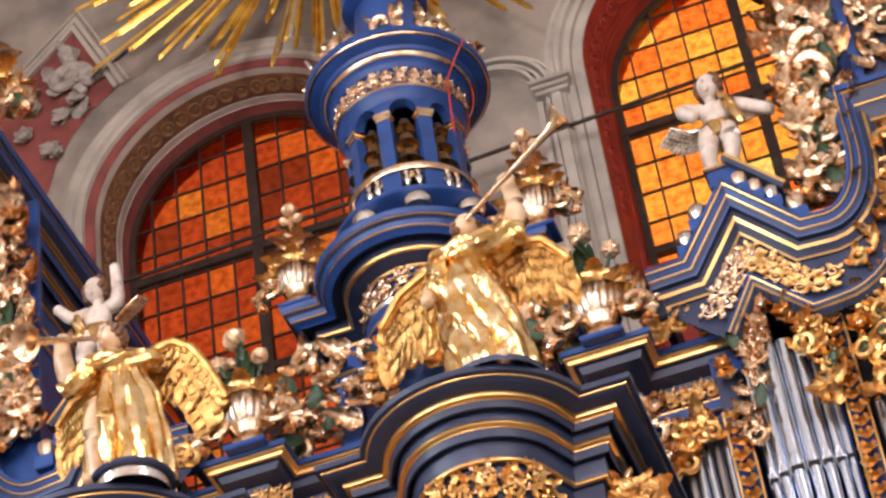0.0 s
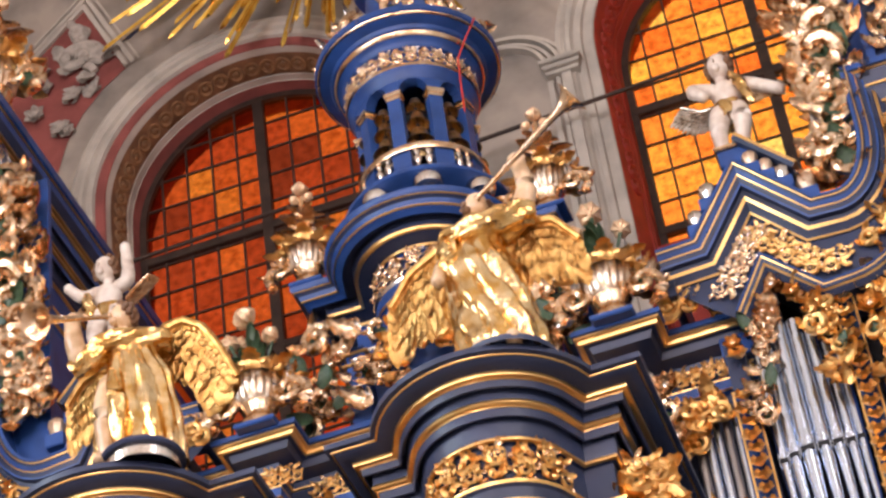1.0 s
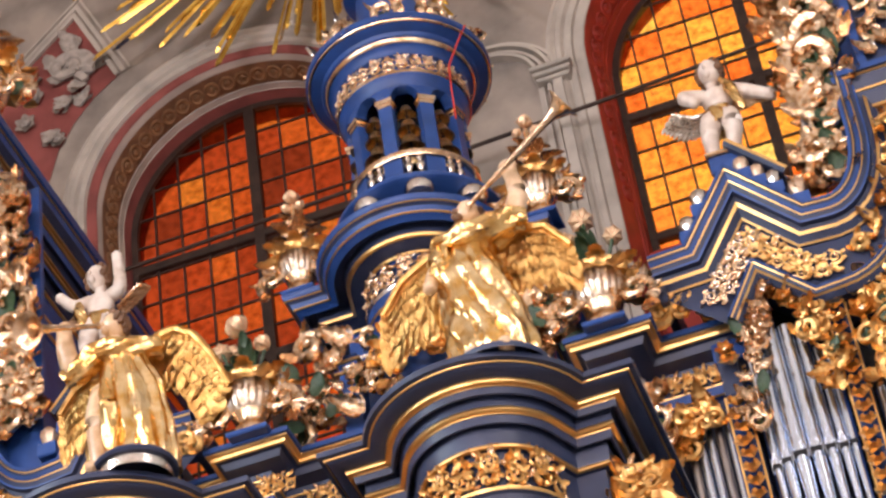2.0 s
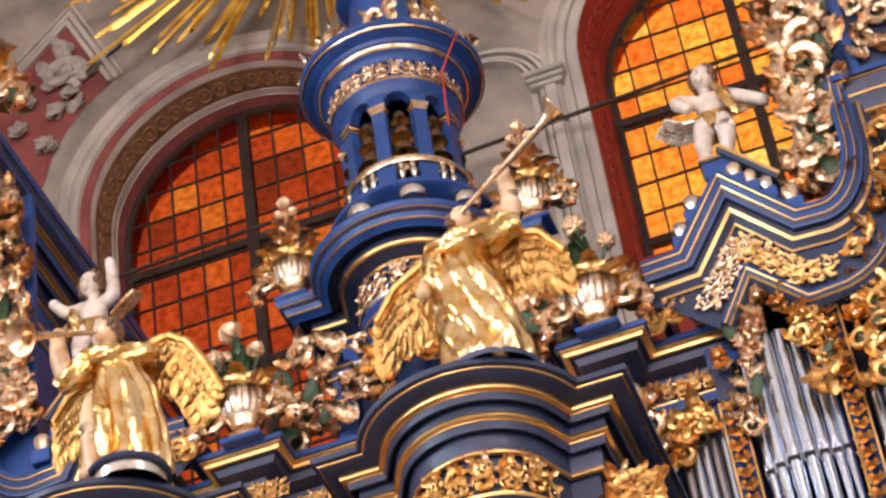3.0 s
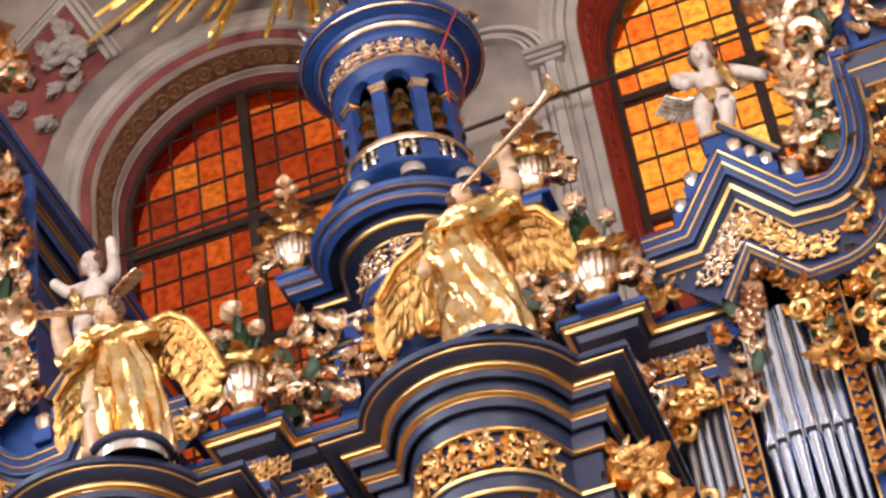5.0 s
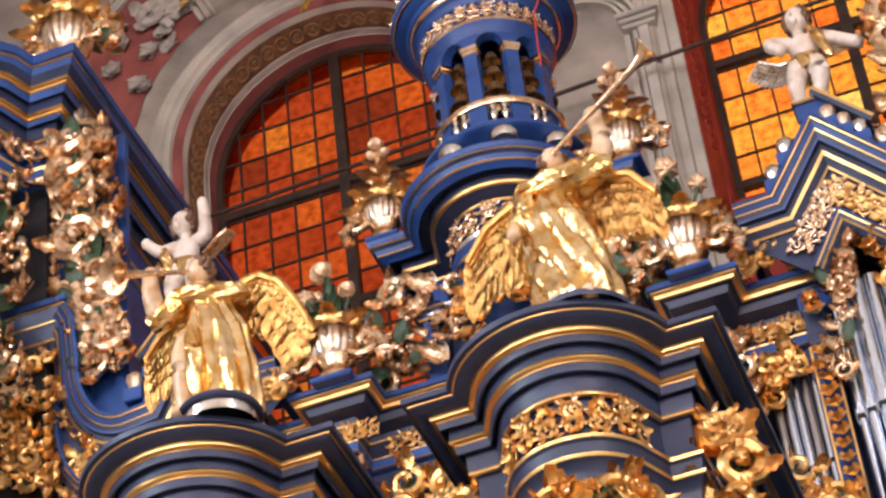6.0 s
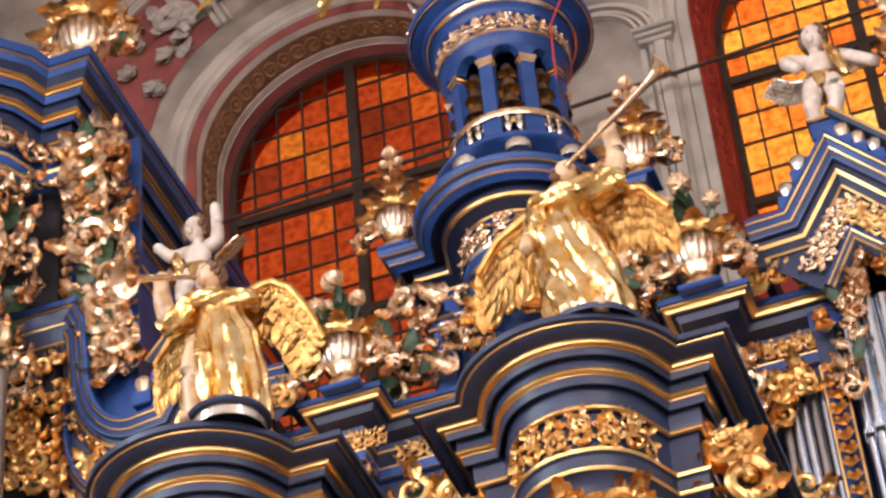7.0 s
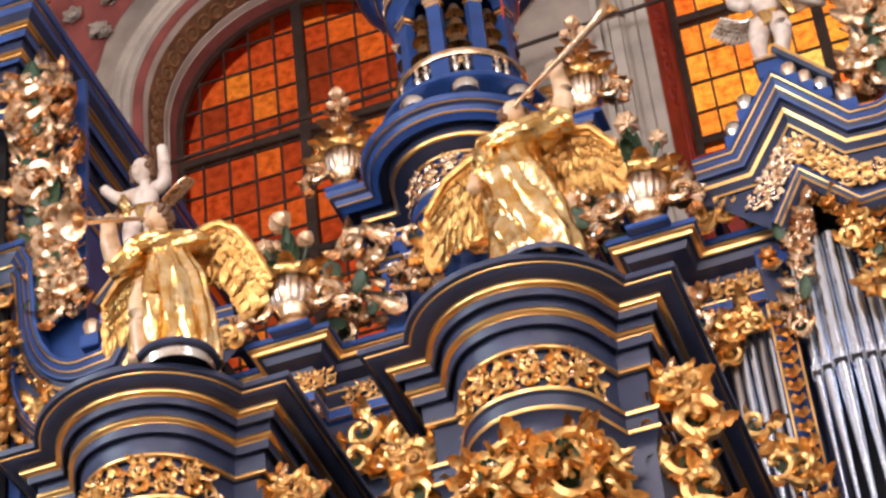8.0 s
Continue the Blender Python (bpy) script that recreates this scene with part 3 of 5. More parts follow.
# ---- carved ornament ----
def blade(s, base, along, out, length, width, curl=0.3, cup=0.15, k=0, lobes=0, n=8, thick=0.05, side_curve=0.0):
    """A leaf, petal or feather: starts at base, runs along, its face looks out; the tip curls outwards."""
    along, out = Vector(along).normalized(), Vector(out).normalized()
    side = along.cross(out).normalized()
    out = side.cross(along).normalized()
    base = Vector(base)
    rows = []
    for i in range(n + 1):
        u = i / n
        w = width * (math.sin(math.pi * (0.12 + 0.86 * u)) ** 0.75)
        if lobes:
            w *= 0.72 + 0.42 * abs(math.sin(lobes * math.pi * u + 0.4))
        c = base + along * (length * (u - 0.25 * abs(curl) * u ** 3)) + out * (length * curl * u ** 2.2) + side * (side_curve * length * u * u)
        front = [c + side * (w * v) + out * (cup * width * (v * v - 0.5 * (1 - abs(v)))) for v in (-1, -0.5, 0, 0.5, 1)]
        back = [c + side * (w * v * 0.9) + out * (cup * width * (v * v) - thick * length * (1 - 0.8 * abs(v))) for v in (0.6, -0.6)]
        rows.append(front + back)
    return s.grid(rows, k, True)


def volute(seed, turns=1.6, leaves=6, fat=0.085):
    """A curling acanthus scroll about one unit across, in the x-z plane, its face to -y: the stem, and its leaves one by one."""
    rnd = random.Random(seed)
    stem = Shape()
    pts, rad = [], []
    n = 26
    for i in range(n + 1):
        q = i / n
        a = -0.6 + q * turns * 2 * math.pi
        r = 0.42 * (1 - 0.80 * q) + 0.02
        pts.append((r * math.cos(a), -0.10 - 0.16 * q + 0.05 * math.sin(a), r * math.sin(a)))
        rad.append(fat * (1.25 - 0.6 * q) * (1 + 0.12 * math.sin(9 * q + seed)))
    stem.tube(pts, rad, 7, 0, squash=1.0)
    stem.ball((pts[-1][0] * 0.3, -0.24, pts[-1][2] * 0.3), 0.065, 0, 8, bumpy=0.4)
    out = []
    for j in range(leaves):
        q = j / leaves * 0.80
        a = -0.6 + q * turns * 2 * math.pi
        r = 0.42 * (1 - 0.80 * q) + 0.02
        rad_dir = Vector((math.cos(a), 0, math.sin(a)))
        tan = Vector((-math.sin(a), 0, math.cos(a)))
        out.append(blade(Shape(), rad_dir * (r * 0.95) + Vector((0, -0.08, 0)), rad_dir * 0.8 - tan * rnd.uniform(0.7, 1.6), (0, -1, 0), rnd.uniform(0.32, 0.50), rnd.uniform(0.12, 0.18), rnd.uniform(0.4, 0.9), 0.4, k=rnd.choice((0, 0, 1)), lobes=3, n=9, thick=0.08, side_curve=rnd.uniform(-0.5, 0.1)))
    # tail leaf and a painted inner leaf
    out.append(blade(Shape(), pts[0], (0.5, -0.1, -0.9), (0.3, -1, 0), 0.5, 0.17, 0.55, 0.3, k=0, lobes=3, thick=0.1))
    out.append(blade(Shape(), (0.05, -0.04, -0.1), (-0.4, 0, 0.8), (0, -1, 0), 0.45, 0.2, 0.1, 0.2, k=2, lobes=0, thick=0.08))
    return stem, out


def joined(shapes):
    s = Shape()
    for p in shapes:
        n = len(s.v)
        s.v += p.v
        s.f += [tuple(a + n for a in f) for f in p.f]
        s.i += p.i
    return s


def strap(seed):
    """Flat openwork of two linked leafy scrolls, one unit wide and high."""
    rnd = random.Random(seed)
    s = Shape()
    for sx, sz in ((1, 1), (-1, -1)):
        pts, rad = [], []
        for i in range(23):
            q = i / 22
            a = -2.2 + q * 2.9 * math.pi
            r = 0.27 * (1 - 0.78 * q) + 0.02
            pts.append((sx * (0.24 + r * math.cos(a)), -0.05 - 0.07 * q, sz * (0.22 + r * math.sin(a))))
            rad.append(0.055 * (1.15 - 0.55 * q) * (1 + 0.2 * math.sin(11 * q + seed)))
        s.tube(pts, rad, 6, 0)
        for k in range(5):
            a = 0.6 + 1.25 * k + rnd.uniform(-0.25, 0.25)
            blade(s, (sx * (0.24 + 0.22 * math.cos(a)), -0.05, sz * (0.22 + 0.22 * math.sin(a))), (sx * (math.cos(a) - 0.6 * math.sin(a)), 0, sz * (math.sin(a) + 0.6 * math.cos(a))), (0, -1, 0), rnd.uniform(0.22, 0.32), 0.085, 0.4, 0.4, k=rnd.choice((0, 0, 1)), lobes=3, n=7, thick=0.12, side_curve=rnd.uniform(-0.4, 0.4))
        blade(s, (sx * 0.24, -0.10, sz * 0.22), (sx * rnd.uniform(-1, 1), 0, sz), (0, -1, 0), 0.18, 0.07, 0.5, 0.4, k=1, lobes=2, n=5, thick=0.12)
    for sx in (-1, 1):
        blade(s, (-0.32 * sx, -0.04, 0.42 * sx), (0.6 * sx, 0, -0.5 * sx), (0, -1, 0), 0.42, 0.11, 0.25, 0.3, k=0, lobes=3, n=8, thick=0.1, side_curve=0.3)
        blade(s, (-0.30 * sx, -0.04, 0.30 * sx), (-0.5 * sx, 0, 0.4 * sx), (0, -1, 0), 0.26, 0.09, 0.5, 0.4, k=0, lobes=2, n=6, thick=0.1)
    return s


def acanthus(seed):
    """An upright lobed leaf with side lobes, one unit long, its face to -y."""
    rnd = random.Random(seed)
    s = Shape()
    blade(s, (0, 0, 0), (0, -0.1, 1), (0, -1, 0), 1.0, 0.22, 0.45, 0.35, k=0, lobes=4, n=14, thick=0.07)
    for i in range(4):
        for sx in (-1, 1):
            blade(s, (sx * 0.08, -0.03, 0.08 + 0.17 * i), (sx * 0.9, -0.05, 0.55), (0, -1, 0), 0.36 - 0.05 * i, 0.10, 0.5, 0.3, k=rnd.choice((0, 0, 1)), lobes=2, n=6, thick=0.1)
    return s


def rosette(seed, petals=7, layers=2):
    s = Shape()
    for l in range(layers):
        for j in range(petals):
            a = 2 * math.pi * (j + 0.5 * l) / petals
            blade(s, (0.06 * math.cos(a), -0.05 - 0.06 * l, 0.06 * math.sin(a)), (math.cos(a), -0.35 - 0.5 * l, math.sin(a)), (0, -1, 0), 0.46 - 0.13 * l, 0.17, 0.25, 0.4, k=0, n=5, thick=0.08)
    s.ball((0, -0.18, 0), 0.14, 1, 8, bumpy=0.3)
    return s


HUSKS = [blade(Shape(), (0, 0, 0), (0.08 * (i - 1), -0.15, 1), (0, -1, 0), 1.0, 0.40, 0.45, 0.5, lobes=3, n=12, thick=0.10, side_curve=0.1 * (i - 1)).mesh("husk", [GOLD]) for i in range(3)]
LEAF_SHAPE = blade(Shape(), (0, 0, 0), (0, 0, 1), (0, -1, 0), 1.0, 0.3, 0.25, 0.4, lobes=0, n=8).mesh("painted_leaf", [GREEN])
PALE = [GOLD_PALE, SILVER, GREEN]
WARM = [GOLD, GOLD_PALE, GREEN]
GREY = [STUCCO, STUCCO, STUCCO]
ORN, SPLIT = {}, {}
for key, mats in (("pale", PALE), ("warm", WARM), ("grey", GREY)):
    scrolls = [volute(i + 1, 1.0 + 0.17 * (i % 3), 4 + i % 2, 0.115 + 0.014 * (i % 3)) for i in range(6)]
    ORN[key] = {"acanthus_scroll": [joined([st] + lv).mesh("acanthus_scroll", mats) for st, lv in scrolls],
                "acanthus_leaf": [acanthus(i + 11).mesh("acanthus_leaf", mats) for i in range(2)],
                "rosette": [rosette(i + 21, 6 + i).mesh("rosette", mats) for i in range(2)],
                "strapwork": [strap(i + 31).mesh("strapwork", mats) for i in range(3)]}
    SPLIT[key] = [(st.mesh("acanthus_scroll", mats), [l.mesh("leaf", mats) for l in lv]) for st, lv in scrolls]
RND = random.Random(7)


def ornament(parent, kind, tone, x, y, z, size, turn=0.0, face=0.0, mirror=False, deep=1.0, name=""):
    """One carved piece. turn: degrees in its own plane, face: degrees about the vertical."""
    me = RND.choice(ORN[tone][kind])
    m = pose(x, y, z, 0, 0, face) @ pose(0, 0, 0, 0, turn, 0) @ Matrix.Diagonal((-size if mirror else size, size * deep, size, 1))
    leaves = []
    if kind == "acanthus_scroll" and size > 0.25 and parent.parent is None:
        me, leaves = RND.choice(SPLIT[tone])
    ob = new(name or kind, me)
    ob.parent = parent
    ob.matrix_basis = m
    for l in leaves:
        part("leaf", l, ob)
    return ob


def fill(parent, tone, spots, size, y, jitter=0.3, face=0.0, leafy=0.35):
    """Carving over a patch: scrolls, leaves and flowers at spots of (x, z), or (x, y, z)."""
    for i, sp in enumerate(spots):
        x, yy, z = sp if len(sp) == 3 else (sp[0], y, sp[1])
        sz = size * RND.uniform(0.8, 1.2)
        kind = "acanthus_leaf" if RND.random() < leafy else "acanthus_scroll"
        if RND.random() < 0.12:
            kind = "rosette"
        ornament(parent, kind, tone, x + RND.uniform(-1, 1) * jitter * size * 0.3, yy + RND.uniform(-0.01, 0.01), z + RND.uniform(-1, 1) * jitter * size * 0.3, sz, RND.uniform(0, 360), face + RND.uniform(-12, 12), RND.random() < 0.5)


def fill_line(parent, tone, line, size, y, rows=1, gap=0.0, leafy=0.3, pitch=0.8):
    """Carving along a drawn line (x, z)."""
    spots = []
    for (a, b), (c, d) in zip(line, line[1:]):
        L = math.hypot(c - a, d - b)
        n = max(1, round(L / (size * pitch)))
        for i in range(n):
            q = (i + 0.5) / n
            for r in range(rows):
                o = (r - (rows - 1) / 2) * gap
                spots.append((a + (c - a) * q - (d - b) / L * o, b + (d - b) * q + (c - a) / L * o))
    fill(parent, tone, spots, size, y, leafy=leafy)


# turret friezes and hanging foliage
def frieze_scrolls(parent, tone, path, out, z, size, pitch, lo=-99, hi=99, kind="acanthus_scroll"):
    """Running scrolls, each the mirror of the last, evenly along a plan line."""
    p = offset_path(path, out)
    seg = [(a, b, math.dist(a, b)) for a, b in zip(p, p[1:])]
    total = sum(l for _, _, l in seg)
    n = max(1, round(total / pitch))
    for i in range(n):
        d = (i + 0.5) / n * total
        for a, b, l in seg:
            if d <= l:
                q = d / l
                x, y = a[0] + (b[0] - a[0]) * q, a[1] + (b[1] - a[1]) * q
                if lo < x < hi and y < 1.0:
                    ornament(parent, kind, tone, x, y, z, size, (0, 180)[i % 2] if kind in ("acanthus_scroll", "strapwork") else 0, math.degrees(math.atan2(b[1] - a[1], b[0] - a[0])), i % 2 == 0)
                break
            d -= l


for t, cx in ((turret_a, 1.03), (turret_b, -1.10)):
    p = bay_path(cx, 0.87, -3.05, 0.61, 0.43, 0.0, n=18)
    front = p[2:-2]
    top = 9.52
    frieze_scrolls(t, "warm", front, -0.285, top - 0.507, 0.215, 0.135, kind="strapwork")
    frieze_scrolls(t, "warm", [(cx + sx * a, b) for sx, a, b in ((1, 0.64, -3.05), (1, 0.86, -3.05))], -0.285, top - 0.507, 0.2, 0.2, kind="strapwork")
    frieze_scrolls(t, "warm", [(cx - 0.86, -3.05), (cx - 0.64, -3.05)], -0.285, top - 0.507, 0.2, 0.2, kind="strapwork")
    frieze_scrolls(t, "warm", front, -0.29, top - 1.00, 0.28, 0.15)
    frieze_scrolls(t, "warm", front, -0.27, top - 1.20, 0.32, 0.19)
    frieze_scrolls(t, "warm", front, -0.29, top - 1.44, 0.33, 0.2)
    frieze_scrolls(t, "warm", front, -0.25, top - 0.98, 0.2, 0.31, kind="rosette")
    for i in range(6):
        ang = -62 + 25 * i
        ornament(t, "acanthus_leaf", "warm", cx + 0.42 * math.sin(radians(ang)), -2.85 - 0.42 * math.cos(radians(ang)), top - 1.02, 0.28, 180 + RND.uniform(-25, 25), ang)
        if i % 2:
            part("painted_leaf", LEAF_SHAPE, t, "dark green painted leaf", pose(cx + 0.40 * math.sin(radians(ang + 12)), -2.85 - 0.40 * math.cos(radians(ang + 12)), top - 1.2, 0, 0, ang + 12) @ Matrix.Diagonal((0.3, 0.2, 0.2, 1)))
    for sx in (-1, 1):
        for i in range(6):
            ornament(t, "acanthus_scroll", "warm", cx + sx * (0.70 + 0.05 * (i % 2)), -2.62, top - 0.50 - 0.2 * i, 0.33, 90 * i, 12 * sx, (i + (sx > 0)) % 2 == 0)
            ornament(t, "acanthus_leaf", "warm", cx + sx * (0.58 + 0.22 * (i % 2)), -2.60, top - 0.42 - 0.21 * i, 0.24, RND.uniform(110, 250), 0)
    

# ---- bell tower details ----
AX, AY = 0.0, 0.8


def around(angle, r, z):
    """Pose on the tower at an angle (degrees from the front, to its right), facing outwards."""
    a = radians(angle)
    return pose(AX + r * math.sin(a), AY - r * math.cos(a), z, 0, 0, angle)


def bell_mesh():
    s = Shape()
    s.lathe([(0.0, 1.02), (0.07, 1.0), (0.09, 0.90), (0.16, 0.86), (0.30, 0.74), (0.36, 0.55), (0.40, 0.32), (0.48, 0.14), (0.58, 0.03), (0.60, 0.0), (0.55, 0.01), (0.46, 0.14), (0.36, 0.34), (0.30, 0.6), (0.0, 0.72)], 20)
    return s.mesh("bell", [BRASS])


BRASS = mat("bell_brass", (0.80, 0.56, 0.27), 0.3, 1.0, 0.2, 9, 0.1, 40, second=(0.52, 0.33, 0.14))
BELL = bell_mesh()
CLAPPER = Shape().tube([(0, 0, 0.6), (0, 0, 0.08)], 0.03, 6).ball((0, 0, 0.0), 0.11, 0, 8).mesh("clapper", [IRON])
POST = Shape().box(-0.055, -0.03, 0, 0.055, 0.05, 0.80, ch=0.008).mesh("post", [BLUE])
CAP = Shape().box(-0.072, -0.055, 0, 0.072, 0.05, 0.05, ch=0.01).box(-0.06, -0.042, -0.03, 0.06, 0.05, 0, ch=0.006).mesh("capital", [GOLD_PALE])
BALUSTER = Shape().lathe([(0.018, 0), (0.03, 0.01), (0.03, 0.03), (0.014, 0.06), (0.034, 0.10), (0.034, 0.12), (0.012, 0.15), (0.03, 0.18), (0.022, 0.2)], 10).mesh("baluster", [SILVER])
KNOB = Shape().lathe([(0.0, 0.13), (0.05, 0.12), (0.085, 0.085), (0.095, 0.05), (0.085, 0.015), (0.06, 0.0)], 18).mesh("knob", [SILVER])

POSTS = [40 * i for i in range(9)]
OFF = -4
# black core added to give the bell stage a shaded inside
part("dark_core", Shape().lathe([(0.14, 14.45), (0.14, 15.5)], 16).mesh("dark_core", [BLACK]), tower, "", pose(AX, AY, 0))
for a in POSTS:
    a += OFF
    post = part("post", POST, tower, "", around(a, 0.445, 14.64))
    part("capital", CAP, post, "gilt capital", pose(0, 0, 0.63))
    part("pedestal", Shape().box(-0.075, -0.03, 0, 0.075, 0.04, 0.2, ch=0.006).mesh("pedestal", [BLUE]), tower, "", around(a, 0.455, 14.46))
    mid = a + 20
    # arch head between two posts
    ah = Shape()
    n = 10
    hw = 0.108
    ar = [(-hw * math.cos(math.pi * i / n), 0.02 + 0.115 * math.sin(math.pi * i / n)) for i in range(n + 1)]
    up = [(x * 1.45, 0.19) for x, _ in ar]
    bend = lambda x, r: (r * math.sin(x / 0.46), -r * math.cos(x / 0.46) + 0.46)
    for r in (0.475, 0.39):
        ah.grid([[(*bend(x, r), z) for x, z in ar], [(*bend(x, r), z) for x, z in up]])
    ah.grid([[(*bend(x, r), z) for x, z in ar] for r in (0.475, 0.39)])
    part("arch_head", ah.mesh("arch_head", [BLUE], False), tower, "", around(mid, 0.46, 15.30))
    for off in (-5.5, 5.5):
        part("baluster", BALUSTER, tower, "silvered baluster", around(mid + off, 0.475, 14.46))
    for i, (z, sc) in enumerate(((15.165, 0.125), (14.985, 0.155), (14.78, 0.20))):
        bell = part("bell", BELL, tower, "small brass bell", around(mid, 0.40, z) @ pose(0, 0, 0, -6, 0, 0) @ Matrix.Diagonal((sc * 1.0, sc * 0.98, sc * 1.05, 1)))
        part("clapper", CLAPPER, bell)
    part("knob", KNOB, tower, "silvered ball", around(mid, 0.60, 14.13) @ Matrix.Scale(1.25, 4))
    part("bell_bar", Shape().box(-0.14, -0.01, 0, 0.14, 0.01, 0.015).mesh("bell_bar", [IRON], False), tower, "", around(mid, 0.36, 15.16))
# carved friezes
for k in range(30):
    a = k * 12
    if 110 < a < 250:
        continue
    q = around(a, 0.51, 15.64)
    ornament(tower, "strapwork", "pale", q.translation.x, q.translation.y, q.translation.z, 0.155, (0, 180)[k % 2], a, k % 2 == 0)
tower_path = bay_path(0.0, 1.05, 0.40, 0.75, 0.66, 2.2, n=24)[2:-2]
frieze_scrolls(tower, "pale", tower_path, -0.365, 13.385, 0.22, 0.15, kind="strapwork")
# silver scrolls on top of the cornice, and the next stage
part("upper_drum", Shape().lathe([(0.34, 16.0), (0.34, 16.25), (0.30, 16.4), (0.26, 16.9), (0.36, 16.95), (0.36, 17.3)], 32).mesh("upper_drum", [BLUE]), tower, "", pose(AX, AY, 0))
part("gilt_ring", Shape().lathe([(0.345, 16.18), (0.36, 16.2), (0.345, 16.22)], 32).mesh("gilt_ring", [GOLD_PALE]), tower, "", pose(AX, AY, 0))
for k in range(10):
    q = around(k * 36 + 10, 0.62, 16.08)
    ornament(tower, "acanthus_scroll", "pale", *q.translation, 0.28, RND.choice((0, 180)), k * 36 + 10, k % 2 == 0, name="crest_scroll")
wire = [(AX + r * math.sin(radians(a)), AY - r * math.cos(radians(a)), z) for a, r, z in ((62, 0.78, 15.95), (62, 0.66, 15.83), (60, 0.56, 15.66), (60, 0.545, 15.4), (61, 0.53, 15.1))]
tagged(new("red_cable", Shape().tube(wire, 0.008, 6).mesh("red_cable", [mat("red_cable_sheath", (0.6, 0.04, 0.02), 0.5, 0, 0.1, 5, 0, 30)])), "thin red cable hanging over the blue tower cornice", "cable")


# ---- urns ----
PETAL = mat("pale_gilt_petal", (0.95, 0.66, 0.42), 0.32, 0.6, 0.25, 12, 0.2, 50, second=(0.85, 0.48, 0.26))
SILVER_WARM = mat("tarnished_silvering", (0.80, 0.72, 0.62), 0.33, 1.0, 0.12, 14, 0.5, 45, second=(0.55, 0.38, 0.24))
URN_BODY = Shape()
URN_BODY.lathe([(0.0, 0.0), (0.115, 0.0), (0.12, 0.02), (0.10, 0.04), (0.07, 0.07), (0.065, 0.09), (0.10, 0.12), (0.135, 0.18), (0.15, 0.26), (0.155, 0.33), (0.15, 0.36)], 96, 0, flute=lambda a, z: 0.94 + (0.09 * abs(math.cos(9 * a)) if 0.12 < z < 0.34 else 0))
URN_BODY = URN_BODY.mesh("urn_body", [SILVER_WARM])
URN_RIM = Shape().lathe([(0.14, 0.33), (0.165, 0.325), (0.18, 0.345), (0.182, 0.375), (0.16, 0.40), (0.12, 0.40), (0.0, 0.37)], 64, 0, flute=lambda a, z: 1 + 0.14 * abs(math.sin(5 * a)) + 0.04 * math.sin(13 * a))
for j in range(14):
    a = 2 * math.pi * j / 14
    up = j % 2
    blade(URN_RIM, (0.16 * math.cos(a), 0.16 * math.sin(a), 0.35), (0.55 * math.cos(a), 0.55 * math.sin(a), 0.8 if up else -1), (math.cos(a), math.sin(a), 0.3), 0.13 if up else 0.17, 0.055, 0.7, 0.4, lobes=3, n=8, thick=0.1)
URN_RIM = URN_RIM.mesh("urn_rim", [GOLD])
URN_FOOT = Shape().lathe([(0.13, -0.03), (0.135, 0.0), (0.125, 0.02), (0.10, 0.05), (0.10, 0.08), (0.128, 0.14)], 24, 0, flute=lambda a, z: 0.9 + 0.08 * abs(math.sin(5 * a))).mesh("urn_foot", [GOLD_PALE])


def rose_mesh(seed):
    s = Shape()
    for l, (nn, ln, tilt) in enumerate(((7, 0.44, 0.5), (6, 0.44, 1.2), (5, 0.42, 2.4))):
        for j in range(nn):
            a = 2 * math.pi * (j + 0.4 * l) / nn
            blade(s, (0.08 * math.cos(a), 0.08 * math.sin(a), -0.1 + 0.08 * l), (math.cos(a), math.sin(a), tilt), (-math.cos(a) * tilt, -math.sin(a) * tilt, 1), ln, 0.26, 0.30, 0.5, n=6, thick=0.06)
    s.ball((0, 0, 0.08), 0.24, 0, 10, bumpy=0.3)
    return s.mesh("rose", [PETAL])


ROSES = [rose_mesh(i) for i in range(2)]
LEAFM = blade(Shape(), (0, 0, 0), (0, 0, 1), (0, -1, 0), 1.0, 0.2, 0.35, 0.4, lobes=0, n=8).mesh("leaf", [GREEN])
GILTLEAF = blade(Shape(), (0, 0, 0), (0, 0, 1), (0, -1, 0), 1.0, 0.24, 0.7, 0.5, lobes=3, n=12).mesh("leaf", [GOLD_PALE])


